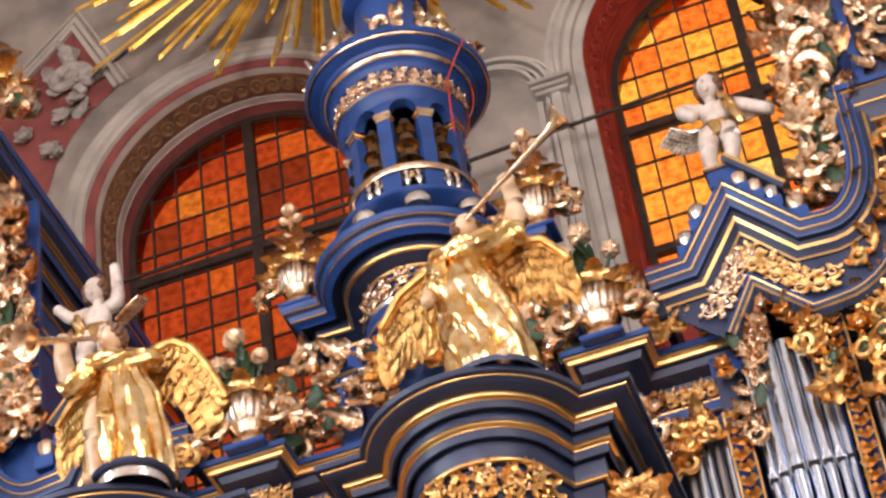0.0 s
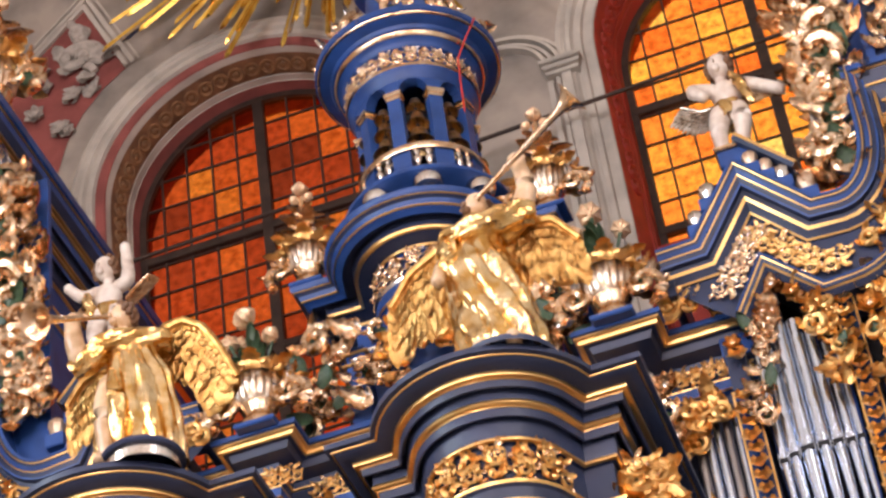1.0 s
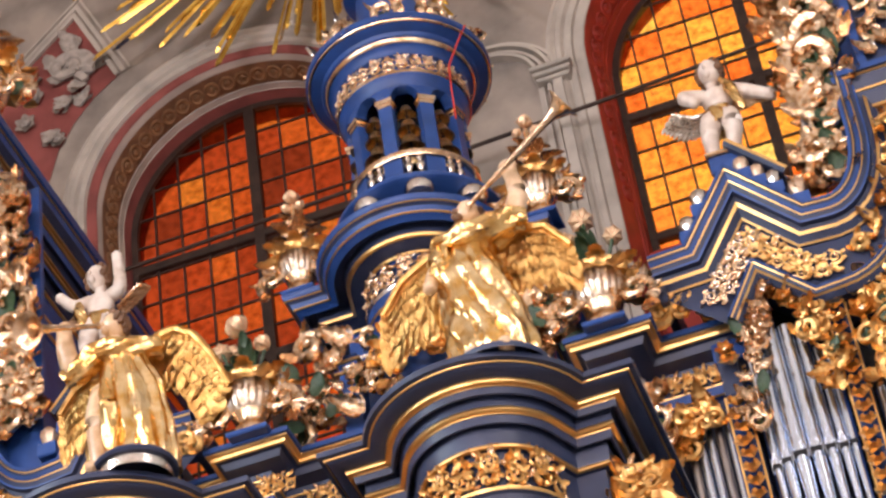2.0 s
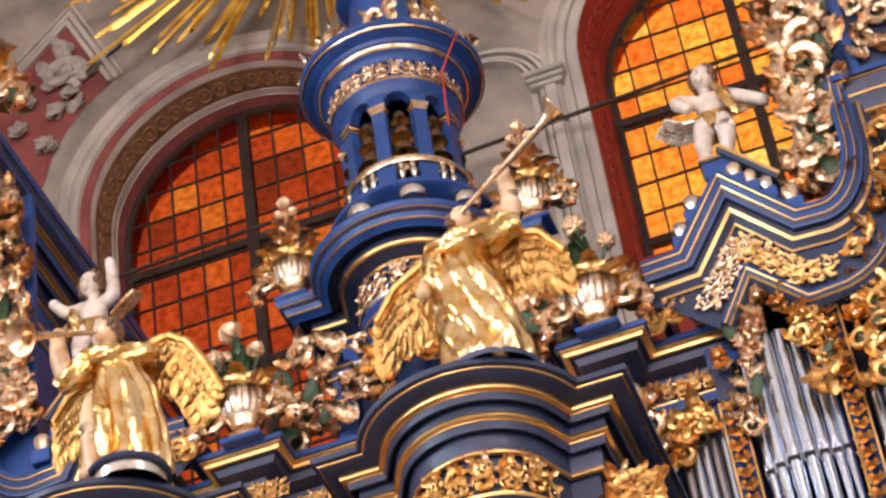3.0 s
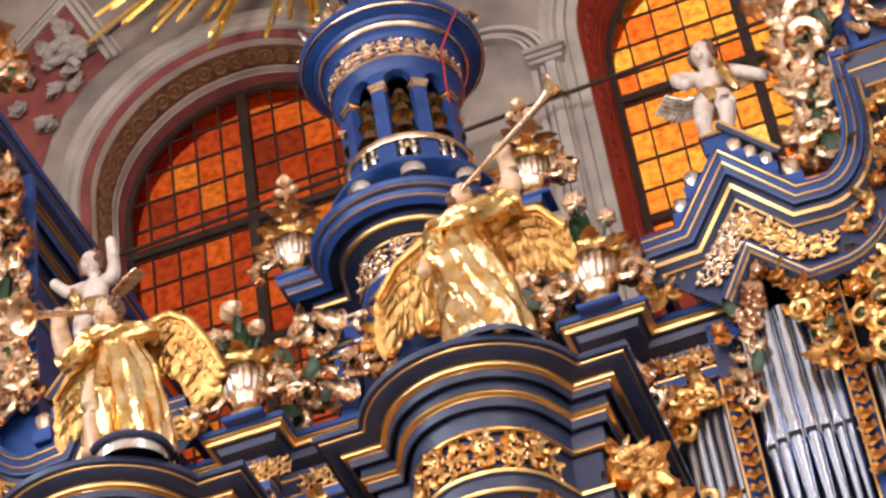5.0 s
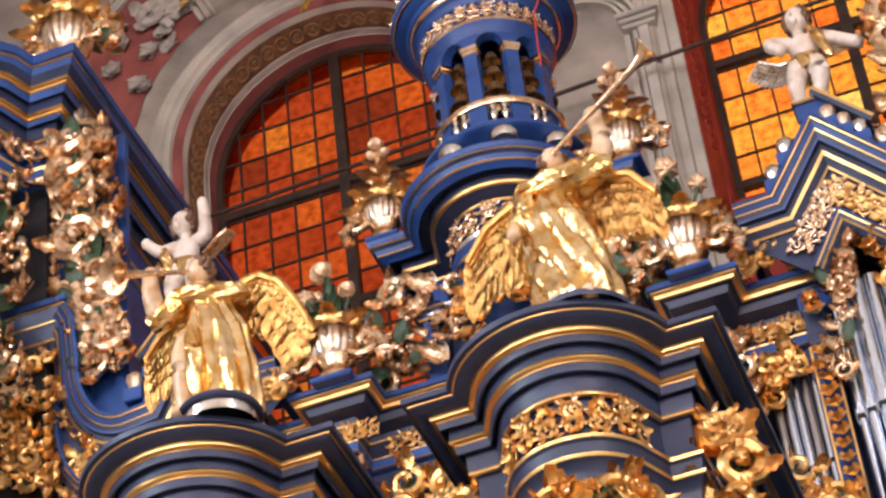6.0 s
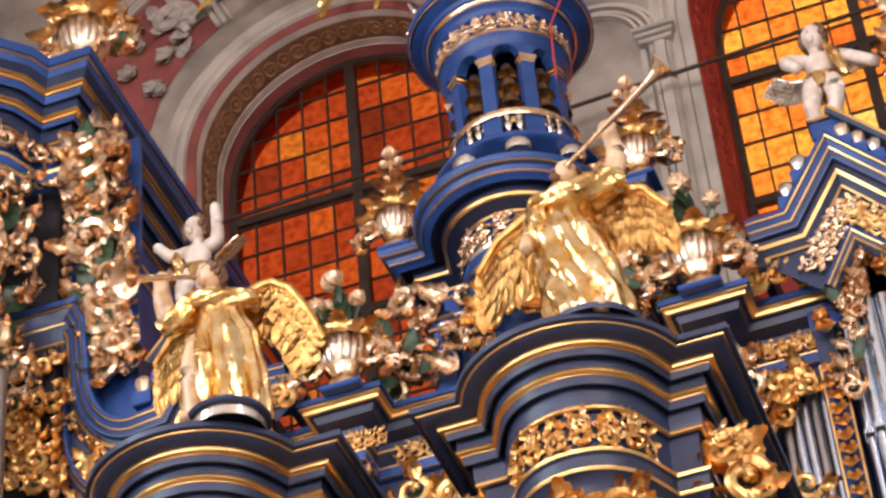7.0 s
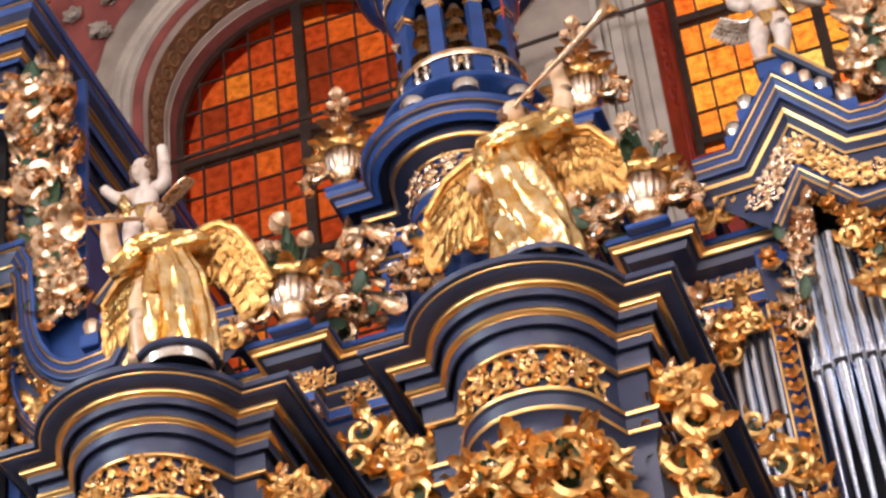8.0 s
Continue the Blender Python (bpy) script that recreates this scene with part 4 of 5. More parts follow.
def urn(x, y, z, label, sc=1.0, green=True, stem=0.0, group="flower urns on the organ"):
    u = thing("flower_urn", label, "urn", pose(x, y, z) @ Matrix.Diagonal((sc, sc, sc, 1)), group=group)
    part("urn_body", URN_BODY, u, "fluted silver urn body")
    part("urn_rim", URN_RIM, u, "gilt scalloped rim")
    part("urn_foot", URN_FOOT, u)
    part("plinth", Shape().box(-0.13, -0.13, -0.06, 0.13, 0.13, -0.02, ch=0.01).mesh("plinth", [BLUE]), u)
    for sx in (-1, 1):
        ornament(u, "acanthus_scroll", "pale", sx * 0.215, 0.0, 0.16, 0.26, 20 * sx, 0, sx < 0, name="scroll_handle")
        ornament(u, "acanthus_leaf", "pale", sx * 0.17, 0.0, 0.3, 0.16, 70 * sx, 0, sx < 0, name="handle_leaf")
    if green:
        for dx, dy, dz, r in ((-0.02, -0.02, 0.82, 0.11), (-0.14, -0.05, 0.66, 0.085), (0.15, -0.06, 0.60, 0.085), (-0.11, 0.06, 0.72, 0.075)):
            stem = part("stem", Shape().tube([(0, 0, 0.36), (dx * 0.6, dy, dz * 0.7), (dx, dy, dz)], 0.012, 6).mesh("stem", [GREEN]), u)
            part("rose", RND.choice(ROSES), stem, "pale gilt rose", pose(dx, dy, dz, RND.uniform(15, 60), RND.uniform(-25, 25), RND.uniform(0, 360)) @ Matrix.Scale(r * 1.9, 4))
        for k in range(10):
            part("leaf", LEAFM, u, "", pose(0, -0.02, 0.38 + 0.02 * k, RND.uniform(-25, 45), RND.uniform(-55, 55), RND.uniform(-70, 70)) @ Matrix.Scale(RND.uniform(0.14, 0.22), 4))
    else:
        for dz, r, nn in ((0.41, 0.15, 7), (0.54, 0.23, 6), (0.70, 0.15, 5)):
            for k in range(nn):
                part("leaf", GILTLEAF, u, "gilt leaf", pose(0, 0, dz, 0, 0, 360 * k / nn + 60 * dz) @ pose(0, 0, 0, 38, 0, 0) @ Matrix.Scale(r, 4))
        part("stem", Shape().tube([(0, 0, 0.36), (0, 0, 0.9)], 0.025, 8).mesh("stem", [GOLD_PALE]), u)
        for dx, dz, r in ((0, 0.94, 0.11), (-0.06, 0.86, 0.075), (0.07, 0.85, 0.075)):
            part("rose", RND.choice(ROSES), u, "", pose(dx, -0.02, dz, 30, 0, RND.uniform(0, 360)) @ Matrix.Scale(r * 1.5, 4))
    return u


urn(-1.22, -0.02, 12.235, "silver and gilt urn of pale gilt roses on the entablature", 1.16)
urn(1.37, -0.02, 12.235, "silver and gilt urn of pale gilt roses on the entablature", 1.16)
urn(-0.93, 0.55, 13.86, "silver and gilt urn with gilt leaves beside the bell tower", green=False)
urn(0.98, 0.55, 13.86, "silver and gilt urn with gilt leaves beside the bell tower", green=False)
urn(-3.30, 0.0, 16.185, "silver and gilt urn with gilt foliage, on the tall tower's cornice", 1.45, green=False)


# ---- statues ----
def limb(s, pts, radii, k, n=9):
    fine, fr = [], []
    m = len(pts)
    for i in range(m - 1):
        for j in range(4):
            q = j / 4
            fine.append(Vector(pts[i]).lerp(Vector(pts[i + 1]), q))
            fr.append(radii[i] + (radii[i + 1] - radii[i]) * q)
    fine.append(Vector(pts[-1]))
    fr.append(radii[-1])
    for _ in range(3):
        fine = [fine[0]] + [(a + 2 * b + c) / 4 for a, b, c in zip(fine, fine[1:], fine[2:])] + [fine[-1]]
    s.tube(fine, fr, 12, k)
    s.ball(pts[-1], radii[-1] * 1.15, k, 8)
    s.ball(pts[0], radii[0] * 1.02, k, 8)


def wing(s, edge, droop, length, k=0, back=0.06):
    """Feathered wing. edge: leading edge from shoulder to tip; droop: feather direction at the root and at the tip."""
    E = [Vector(p) for p in edge]
    span = sum((b - a).length for a, b in zip(E, E[1:]))

    def at(q):
        f = min(max(q, 0.0), 1.0) * (len(E) - 1)
        i = min(int(f), len(E) - 2)
        return E[i].lerp(E[i + 1], f - i)

    d0, d1 = Vector(droop[0]), Vector(droop[1])
    way = lambda q: d0.lerp(d1, q).normalized()
    reach = lambda q: length * (0.66 + 0.45 * math.sin(math.pi * (0.22 + 0.62 * q)))
    nq = 16
    lining = [[at(c / nq) + way(c / nq) * (reach(c / nq) * v) + Vector((0, back + 0.012 + th, 0)) for c in range(nq + 1)] for v, th in ((0.0, 0), (0.35, 0), (0.8, 0), (0.82, 0.012), (0.35, 0.02), (0.0, 0.02))]
    s.grid(lining, k)
    unit = min(1.0, length / 0.35)
    for r, (start, part_of, count) in enumerate(((0.50, 0.52, 12), (0.31, 0.40, 13), (0.16, 0.32, 15), (0.05, 0.25, 17), (-0.03, 0.18, 18))):
        for c in range(count):
            q = (c + 0.5 + 0.3 * (r % 2)) / (count + 0.3)
            d = way(q) + Vector((RND.uniform(-0.05, 0.05), RND.uniform(0.0, 0.06), 0))
            base = at(q) + way(q) * (reach(q) * start) + Vector((0, back - (0.004 + 0.007 * r) * unit, 0))
            blade(s, base, d, (RND.uniform(-0.2, 0.2), -1, 0), reach(q) * part_of * RND.uniform(0.95, 1.06), 0.85 * span / count, 0.03, 0.16, k, n=6, thick=0.02)
    s.tube([at(i / 12) + Vector((0, back - 0.035 * unit, 0)) for i in range(13)], [(0.036 - 0.018 * i / 12) * unit for i in range(13)], 8, k)


def robe(s, keys, folds, k, phase=0.0, n=88, lean=0.0):
    """Draped cloth through rings of (x, y, z, rx, ry, fold depth); lean: how far the folds run slantwise."""
    rows = []
    for i in range(len(keys) - 1):
        for j in range(8):
            q = j / 8
            q = q * q * (3 - 2 * q)
            c = [keys[i][m] + (keys[i + 1][m] - keys[i][m]) * q for m in range(6)]
            row = []
            for b in range(n):
                a = 2 * math.pi * b / n
                h = c[2] - keys[0][2]
                warp = 1.3 * noise.noise(Vector((math.cos(a) * 1.4, math.sin(a) * 1.4, c[2] * 3 + phase)))
                u = folds * 0.5 * a + phase + lean * h + warp
                crest = abs(math.sin(u)) ** 0.55
                small = abs(math.sin(folds * 1.1 * a + 1.7 * lean * h + 3 * warp + 2 * phase)) ** 0.8
                f = 1 + c[5] * (1.7 * crest - 1.1 + 0.55 * small) + 0.8 * c[5] * noise.noise(Vector((math.cos(a) * 3, math.sin(a) * 3, c[2] * 7)))
                row.append((c[0] + c[3] * f * math.cos(a), c[1] + c[4] * f * math.sin(a), c[2]))
            rows.append(row)
    inner = [tuple(keys[0][m] + (p[m] - keys[0][m]) * 0.55 for m in (0, 1)) + (p[2] + 0.05,) for p in rows[0]]
    s.grid([inner] + rows, k, True)


def swag(s, pts, radii, k, ridges=5, twist=7.0):
    """Bunched cloth: a thick roll with folds winding along it."""
    fine, fr = [], []
    for i in range(len(pts) - 1):
        for j in range(6):
            q = j / 6
            fine.append(Vector(pts[i]).lerp(Vector(pts[i + 1]), q))
            fr.append(radii[i] + (radii[i + 1] - radii[i]) * q)
    fine.append(Vector(pts[-1]))
    fr.append(radii[-1] * 0.6)
    n0 = len(s.v)
    n = 22
    s.tube(fine, fr, n, k)
    for r, c in enumerate(fine):
        for j in range(n):
            p = Vector(s.v[n0 + r * n + j])
            a = 2 * math.pi * j / n
            f = 0.78 + 0.34 * abs(math.sin(ridges * 0.5 * a + twist * r / len(fine))) + 0.25 * noise.noise(p * 14)
            s.v[n0 + r * n + j] = tuple(c + (p - c) * f)


def head(s, c, r, tilt, k_skin, k_hair):
    """Plain smooth head with a mass of curls."""
    c = Vector(c)
    t = Vector(tilt).normalized()
    s.ball(c, r, k_skin, 14, squash=(0.86, 0.95, 1.12))
    s.ball(c + t * r * 0.95 + Vector((0, 0, -r * 0.1)), r * 0.2, k_skin, 8, squash=(0.7, 1, 1.2))
    s.ball(c + t * r * 0.7 + Vector((0, 0, -r * 0.62)), r * 0.36, k_skin, 8)
    for i in range(60):
        b = 1.0 - 1.65 * (i + 0.5) / 60
        a = i * 2.39996
        d = Vector((math.cos(a) * math.sqrt(max(0, 1 - b * b)), math.sin(a) * math.sqrt(max(0, 1 - b * b)), b))
        if d.dot(t) > (0.42 if b > -0.1 else 0.12):
            continue
        s.ball(c + Vector((d.x * 0.92, d.y, d.z * 1.1)) * r * 0.98, r * RND.uniform(0.24, 0.36), k_hair, 7, bumpy=0.35)


ANGEL_FLESH = mat("golden_ivory_paint", (0.74, 0.52, 0.32), 0.38, 0.0, 0.18, 9, 0.1, 40, second=(0.56, 0.34, 0.17), coat=0.3)
GOLD_ROBE = mat("pale_burnished_gilding", (0.91, 0.70, 0.40), 0.2, 1.0, 0.1, 10, 0.4, 24, second=(0.78, 0.45, 0.13))
GOLD_WING = mat("satin_gilding", (0.78, 0.49, 0.17), 0.33, 1.0, 0.1, 14, 0.6, 60, second=(0.56, 0.29, 0.08))
STATUE = [GOLD_ANGEL, ANGEL_FLESH, HAIR, GOLD_ROBE, GOLD_WING]
PUTTO = [GOLD_PALE, FLESH, HAIR, GOLD_ANGEL, SILVER]


def angel_a():
    s = Shape()
    y = -3.22
    robe(s, [(1.235, y, 9.58, 0.225, 0.20, 0.13), (1.24, y, 9.70, 0.215, 0.19, 0.15), (1.21, y, 9.98, 0.20, 0.18, 0.13), (1.18, y - 0.01, 10.20, 0.185, 0.165, 0.09), (1.18, y - 0.01, 10.34, 0.15, 0.13, 0.07), (1.21, y, 10.46, 0.14, 0.11, 0.05), (1.23, y, 10.545, 0.10, 0.085, 0.03), (1.235, y, 10.57, 0.05, 0.05, 0.0)], 9, 3, 0.6, lean=8.0)
    # gathered cloth round the shoulders and the raised arm
    swag(s, [(0.98, y - 0.02, 10.36), (1.06, y - 0.08, 10.46), (1.20, y - 0.12, 10.44), (1.34, y - 0.10, 10.45), (1.46, y - 0.06, 10.50), (1.54, y - 0.02, 10.50)], [0.03, 0.06, 0.07, 0.075, 0.075, 0.05], 0)
    swag(s, [(1.07, y - 0.10, 10.40), (1.04, y - 0.12, 10.26), (1.07, y - 0.10, 10.14)], [0.05, 0.06, 0.045], 0)
    limb(s, [(1.235, y, 10.53), (1.23, y - 0.01, 10.60)], [0.045, 0.04], 1)
    head(s, (1.225, y - 0.02, 10.665), 0.078, (0.3, -0.7, 0.55), 1, 2)
    limb(s, [(1.34, y, 10.48), (1.46, y - 0.05, 10.50), (1.53, y - 0.05, 10.66), (1.50, y - 0.06, 10.84)], [0.066, 0.064, 0.056, 0.042], 1)
    s.ball((1.495, y - 0.065, 10.87), 0.046, 1, 10, squash=(1.2, 0.8, 1.1))
    limb(s, [(1.10, y, 10.44), (1.00, y - 0.07, 10.28), (0.98, y - 0.14, 10.14)], [0.055, 0.048, 0.036], 1)
    limb(s, [(1.20, y - 0.1, 9.60), (1.16, y - 0.2, 9.585)], [0.045, 0.035], 1)
    limb(s, [(1.32, y - 0.1, 9.60), (1.34, y - 0.2, 9.585)], [0.045, 0.035], 1)
    wing(s, [(1.12, y - 0.02, 10.42), (0.95, y + 0.02, 10.50), (0.78, y + 0.03, 10.41), (0.65, y + 0.03, 10.22)], [(0.05, 0.06, -1), (-0.12, 0.06, -1)], 0.43, 4)
    wing(s, [(1.34, y - 0.02, 10.40), (1.48, y + 0.0, 10.50), (1.62, y + 0.0, 10.46), (1.74, y + 0.0, 10.28)], [(0.0, 0.05, -1), (0.06, 0.05, -1)], 0.36, 4)
    return thing("angel_statue", "gilded winged angel raising one arm to hold a trumpet", "statue", me=s.mesh("angel_statue", STATUE), group="trumpeting angels")


def angel_b():
    s = Shape()
    y = -3.20
    robe(s, [(-0.78, y, 9.62, 0.215, 0.18, 0.12), (-0.78, y, 9.75, 0.195, 0.17, 0.15), (-0.79, y, 10.00, 0.185, 0.165, 0.13), (-0.80, y, 10.22, 0.17, 0.15, 0.10), (-0.82, y - 0.01, 10.36, 0.14, 0.12, 0.07), (-0.85, y - 0.01, 10.47, 0.145, 0.11, 0.05), (-0.87, y, 10.545, 0.10, 0.085, 0.03), (-0.88, y, 10.58, 0.05, 0.05, 0.0)], 11, 3, 0.3, lean=2.0)
    limb(s, [(-0.93, y - 0.09, 10.18), (-0.955, y - 0.15, 9.98), (-0.95, y - 0.12, 9.66)], [0.068, 0.062, 0.045], 1)
    limb(s, [(-0.95, y - 0.1, 9.66), (-0.97, y - 0.2, 9.63)], [0.042, 0.03], 1)
    # cloth drawn aside over the bare leg
    swag(s, [(-0.98, y - 0.05, 10.24), (-1.00, y - 0.06, 10.0), (-1.02, y - 0.04, 9.74)], [0.045, 0.05, 0.035], 0)
    swag(s, [(-0.88, y - 0.16, 10.20), (-0.86, y - 0.18, 10.0), (-0.86, y - 0.16, 9.70)], [0.035, 0.05, 0.05], 0)
    limb(s, [(-0.88, y, 10.54), (-0.88, y - 0.01, 10.61)], [0.045, 0.04], 1)
    head(s, (-0.875, y - 0.02, 10.69), 0.080, (-0.6, -0.75, 0.05), 1, 2)
    limb(s, [(-0.97, y, 10.48), (-1.09, y - 0.10, 10.36), (-1.12, y - 0.14, 10.52), (-1.12, y - 0.15, 10.64)], [0.064, 0.062, 0.056, 0.044], 1)
    s.ball((-1.12, y - 0.15, 10.665), 0.048, 1, 10, squash=(1.1, 0.8, 1.1))
    swag(s, [(-1.15, y - 0.10, 10.34), (-1.07, y - 0.10, 10.38), (-0.95, y - 0.10, 10.46), (-0.82, y - 0.10, 10.46), (-0.70, y - 0.06, 10.45), (-0.60, y, 10.46)], [0.05, 0.075, 0.07, 0.065, 0.07, 0.04], 0)
    wing(s, [(-0.76, y - 0.02, 10.44), (-0.66, y + 0.02, 10.58), (-0.55, y + 0.03, 10.61), (-0.43, y + 0.03, 10.52), (-0.33, y + 0.03, 10.32), (-0.25, y + 0.03, 10.10)], [(0.10, 0.06, -1), (-0.50, 0.05, -0.7)], 0.33, 4)
    wing(s, [(-0.94, y + 0.02, 10.38), (-1.06, y + 0.05, 10.46), (-1.17, y + 0.06, 10.42), (-1.27, y + 0.06, 10.28)], [(0.0, 0.06, -1), (-0.06, 0.06, -1)], 0.37, 4)
    return thing("angel_statue", "gilded winged angel with a bare leg blowing a level trumpet", "statue", me=s.mesh("angel_statue", STATUE), group="trumpeting angels")


angel_a()
angel_b()


def trumpet(mouth, bell, label):
    d = Vector(bell) - Vector(mouth)
    L = d.length
    prof = [(0.0, -0.01), (0.018, -0.01), (0.012, 0.01), (0.011, 0.04), (0.014, L * 0.5), (0.018, L - 0.14), (0.024, L - 0.09), (0.036, L - 0.05), (0.058, L - 0.02), (0.082, L), (0.083, L + 0.004), (0.056, L - 0.015), (0.03, L - 0.05), (0.016, L - 0.12), (0.0, L - 0.16)]
    s = Shape().lathe([(1.25 * r, z) for r, z in prof], 22)
    for q in (0.3, 0.62):
        s.lathe([(0.012, L * q - 0.012), (0.022, L * q - 0.006), (0.022, L * q + 0.006), (0.012, L * q + 0.012)], 14)
    m = Matrix.Translation(mouth) @ d.to_track_quat("Z", "Y").to_matrix().to_4x4()
    return thing("trumpet", label, "trumpet", m, me=s.mesh("trumpet", [GOLD_PALE]), group="angels' trumpets")


trumpet((1.255, -3.32, 10.655), (1.90, -3.50, 10.99), "long gilt trumpet pointing upwards, held by an angel")
trumpet((-0.945, -3.30, 10.665), (-1.15, -3.75, 10.38), "long gilt trumpet held level by an angel")

pb = thing("statue_base", "round dark blue plinth with a silver band under an angel", "plinth", pose(-0.78, -3.25, 9.545))
part("drum", Shape().lathe([(0.205, 0.0), (0.205, 0.075)], 36).mesh("drum", [SILVER]), pb, "silver band")
part("cap", Shape().lathe([(0.20, 0.07), (0.225, 0.07), (0.235, 0.085), (0.225, 0.105), (0.0, 0.11)], 36).mesh("cap", [SHADED_BLUE]), pb)
pa = thing("statue_base", "low round dark blue plinth under an angel", "plinth", pose(1.24, -3.2, 9.545))
part("cap", Shape().lathe([(0.27, 0.0), (0.275, 0.03), (0.26, 0.045), (0.0, 0.05)], 36).mesh("cap", [SHADED_BLUE]), pa)


def putto(x, z, y, side, label):
    s = Shape()
    P = lambda a, b, c=0.0: (x + a, y + c, z + b)
    s.ball(P(0, 0.33), 0.105, 1, 14, squash=(1, 0.85, 1.05))
    s.ball(P(0.01 * side, 0.48), 0.105, 1, 14, squash=(1.08, 0.8, 1.2))
    limb(s, [P(0, 0.58), P(0.0, 0.64)], [0.045, 0.042], 1)
    head(s, P(0.01 * side, 0.74, -0.02), 0.10, (-0.25, -0.9, 0.1), 1, 2)
    limb(s, [P(-0.06, 0.28, -0.02), P(-0.10, 0.12, -0.08), P(-0.11, -0.02, -0.02)], [0.085, 0.07, 0.048], 1)
    limb(s, [P(0.06, 0.28, -0.02), P(0.09, 0.14, -0.10), P(0.05, -0.02, -0.03)], [0.085, 0.07, 0.048], 1)
    if side < 0:
        limb(s, [P(0.09, 0.55), P(0.19, 0.54, -0.05), P(0.17, 0.86, -0.06)], [0.058, 0.054, 0.04], 1)
        limb(s, [P(-0.09, 0.54), P(-0.20, 0.50, -0.04), P(-0.28, 0.58, -0.1)], [0.058, 0.052, 0.04], 1)
        wing(s, [P(0.08, 0.52, 0.06), P(0.18, 0.64, 0.08), P(0.27, 0.70, 0.08)], [(0.3, 0, -1), (0.9, 0, -0.6)], 0.12, 0)
        wing(s, [P(-0.08, 0.52, 0.06), P(-0.17, 0.60, 0.08), P(-0.24, 0.62, 0.08)], [(-0.2, 0, -1), (-0.8, 0, -0.6)], 0.14, 0)
    else:
        limb(s, [P(-0.09, 0.55), P(-0.24, 0.56, -0.06), P(-0.15, 0.42, -0.12)], [0.06, 0.055, 0.042], 1)
        limb(s, [P(0.09, 0.55), P(0.22, 0.46, -0.04), P(0.38, 0.32, -0.08)], [0.06, 0.055, 0.042], 1)
        s.ball(P(0.40, 0.30, -0.08), 0.036, 1, 8)
        wing(s, [P(-0.08, 0.48, 0.06), P(-0.20, 0.50, 0.08), P(-0.34, 0.60, 0.08)], [(-0.2, 0, -1), (-0.7, 0, -0.7)], 0.19, 4)
        wing(s, [P(0.08, 0.55, 0.06), P(0.20, 0.60, 0.08), P(0.34, 0.52, 0.08)], [(0.3, 0, -1), (0.8, 0, -0.7)], 0.14, 0)
    if side < 0:
        swag(s, [P(-0.16, 0.50, -0.06), P(-0.13, 0.36, -0.10), P(-0.10, 0.22, -0.10)], [0.03, 0.045, 0.03], 3)
    else:
        swag(s, [P(0.08, 0.62, -0.05), P(0.13, 0.46, -0.10), P(0.19, 0.24, -0.10)], [0.025, 0.042, 0.022], 3)
    robe(s, [P(0, 0.20) + (0.125, 0.11, 0.16), P(0, 0.29) + (0.13, 0.11, 0.12), P(0, 0.36) + (0.118, 0.10, 0.06)], 7, 3, 0.4, lean=9.0)
    return thing("cherub_statue", label, "statue", me=s.mesh("cherub_statue", PUTTO), group="cherubs on the gables")


putto(-2.36, 13.46, 0.08, -1, "ivory-painted cherub with gilt drapery waving, on the organ gable")
putto(2.46, 13.52, 0.08, 1, "ivory-painted cherub with gilt drapery and spread arms, on the organ gable")
for side in (-1, 1):
    pl = thing("statue_base", "blue profiled plinth under a cherub", "plinth", pose(XC + side * 2.38, 0.05, 13.24))
    part("block", Shape().box(-0.12, -0.08, 0.0, 0.12, 0.12, 0.16, ch=0.015).mesh("block", [BLUE]), pl)
    part("cap", Shape().box(-0.14, -0.10, 0.16, 0.14, 0.13, 0.20, ch=0.012).mesh("cap", [GOLD_PALE]), pl, "gilt cap")

# ---- side bays, pipes, carved wings ----
case = thing("organ_case", "blue organ case body behind the front, coloured darker for shade", "organ case")
part("body", Shape().box(-2.25, 0.50, 0.0, 2.35, 2.4, 12.0).mesh("body", [SHADED_BLUE], False), case)
part("lower_body", Shape().box(-5.2, -2.4, 0.0, 5.2, 3.9, 7.6).mesh("lower_body", [SHADED_BLUE], False), case)
for side in (-1, 1):
    a, b = sorted((XC + side * 2.2, XC + side * 3.6))
    # near-black board painted as the shade behind the bay's pipes
    part("bay_dark_backing", Shape().box(a, 0.42, 7.6, b, 1.2, 12.3).mesh("bay_dark_backing", [BLACK], False), case)
    a, b = sorted((XC + side * 2.9, XC + side * 5.0))
    part("tower_body", Shape().box(a + 0.3 * (side > 0), 0.75 if side > 0 else 0.17, 7.6, b if side > 0 else -3.42, 3.9, 15.4).mesh("tower_body", [BLUE], False), case)
    a, b = sorted((XC + side * 3.55, XC + side * 5.0))
    # another near-black board, for the shade behind the tower pipes
    part("chamber_dark_backing", Shape().box(a, 0.02, 7.6, b, 0.16, 14.98).mesh("chamber_dark_backing", [BLACK], False), case)
# blue post and panel behind the turrets
for side in (-1, 1):
    part("panel_post", Shape().box(-0.07, 0, 0, 0.07, 0.2, 0.84, ch=0.012).mesh("panel_post", [BLUE]), case, "", pose(XC + side * 0.62, 0.28, 12.1))
    for z in (12.86, 12.76):
        part("gilt_fillet", Shape().box(-0.1, -0.02, 0, 0.1, 0.1, 0.025, ch=0.005).mesh("gilt_fillet", [GOLD]), case, "", pose(XC + side * 0.62, 0.28, z))


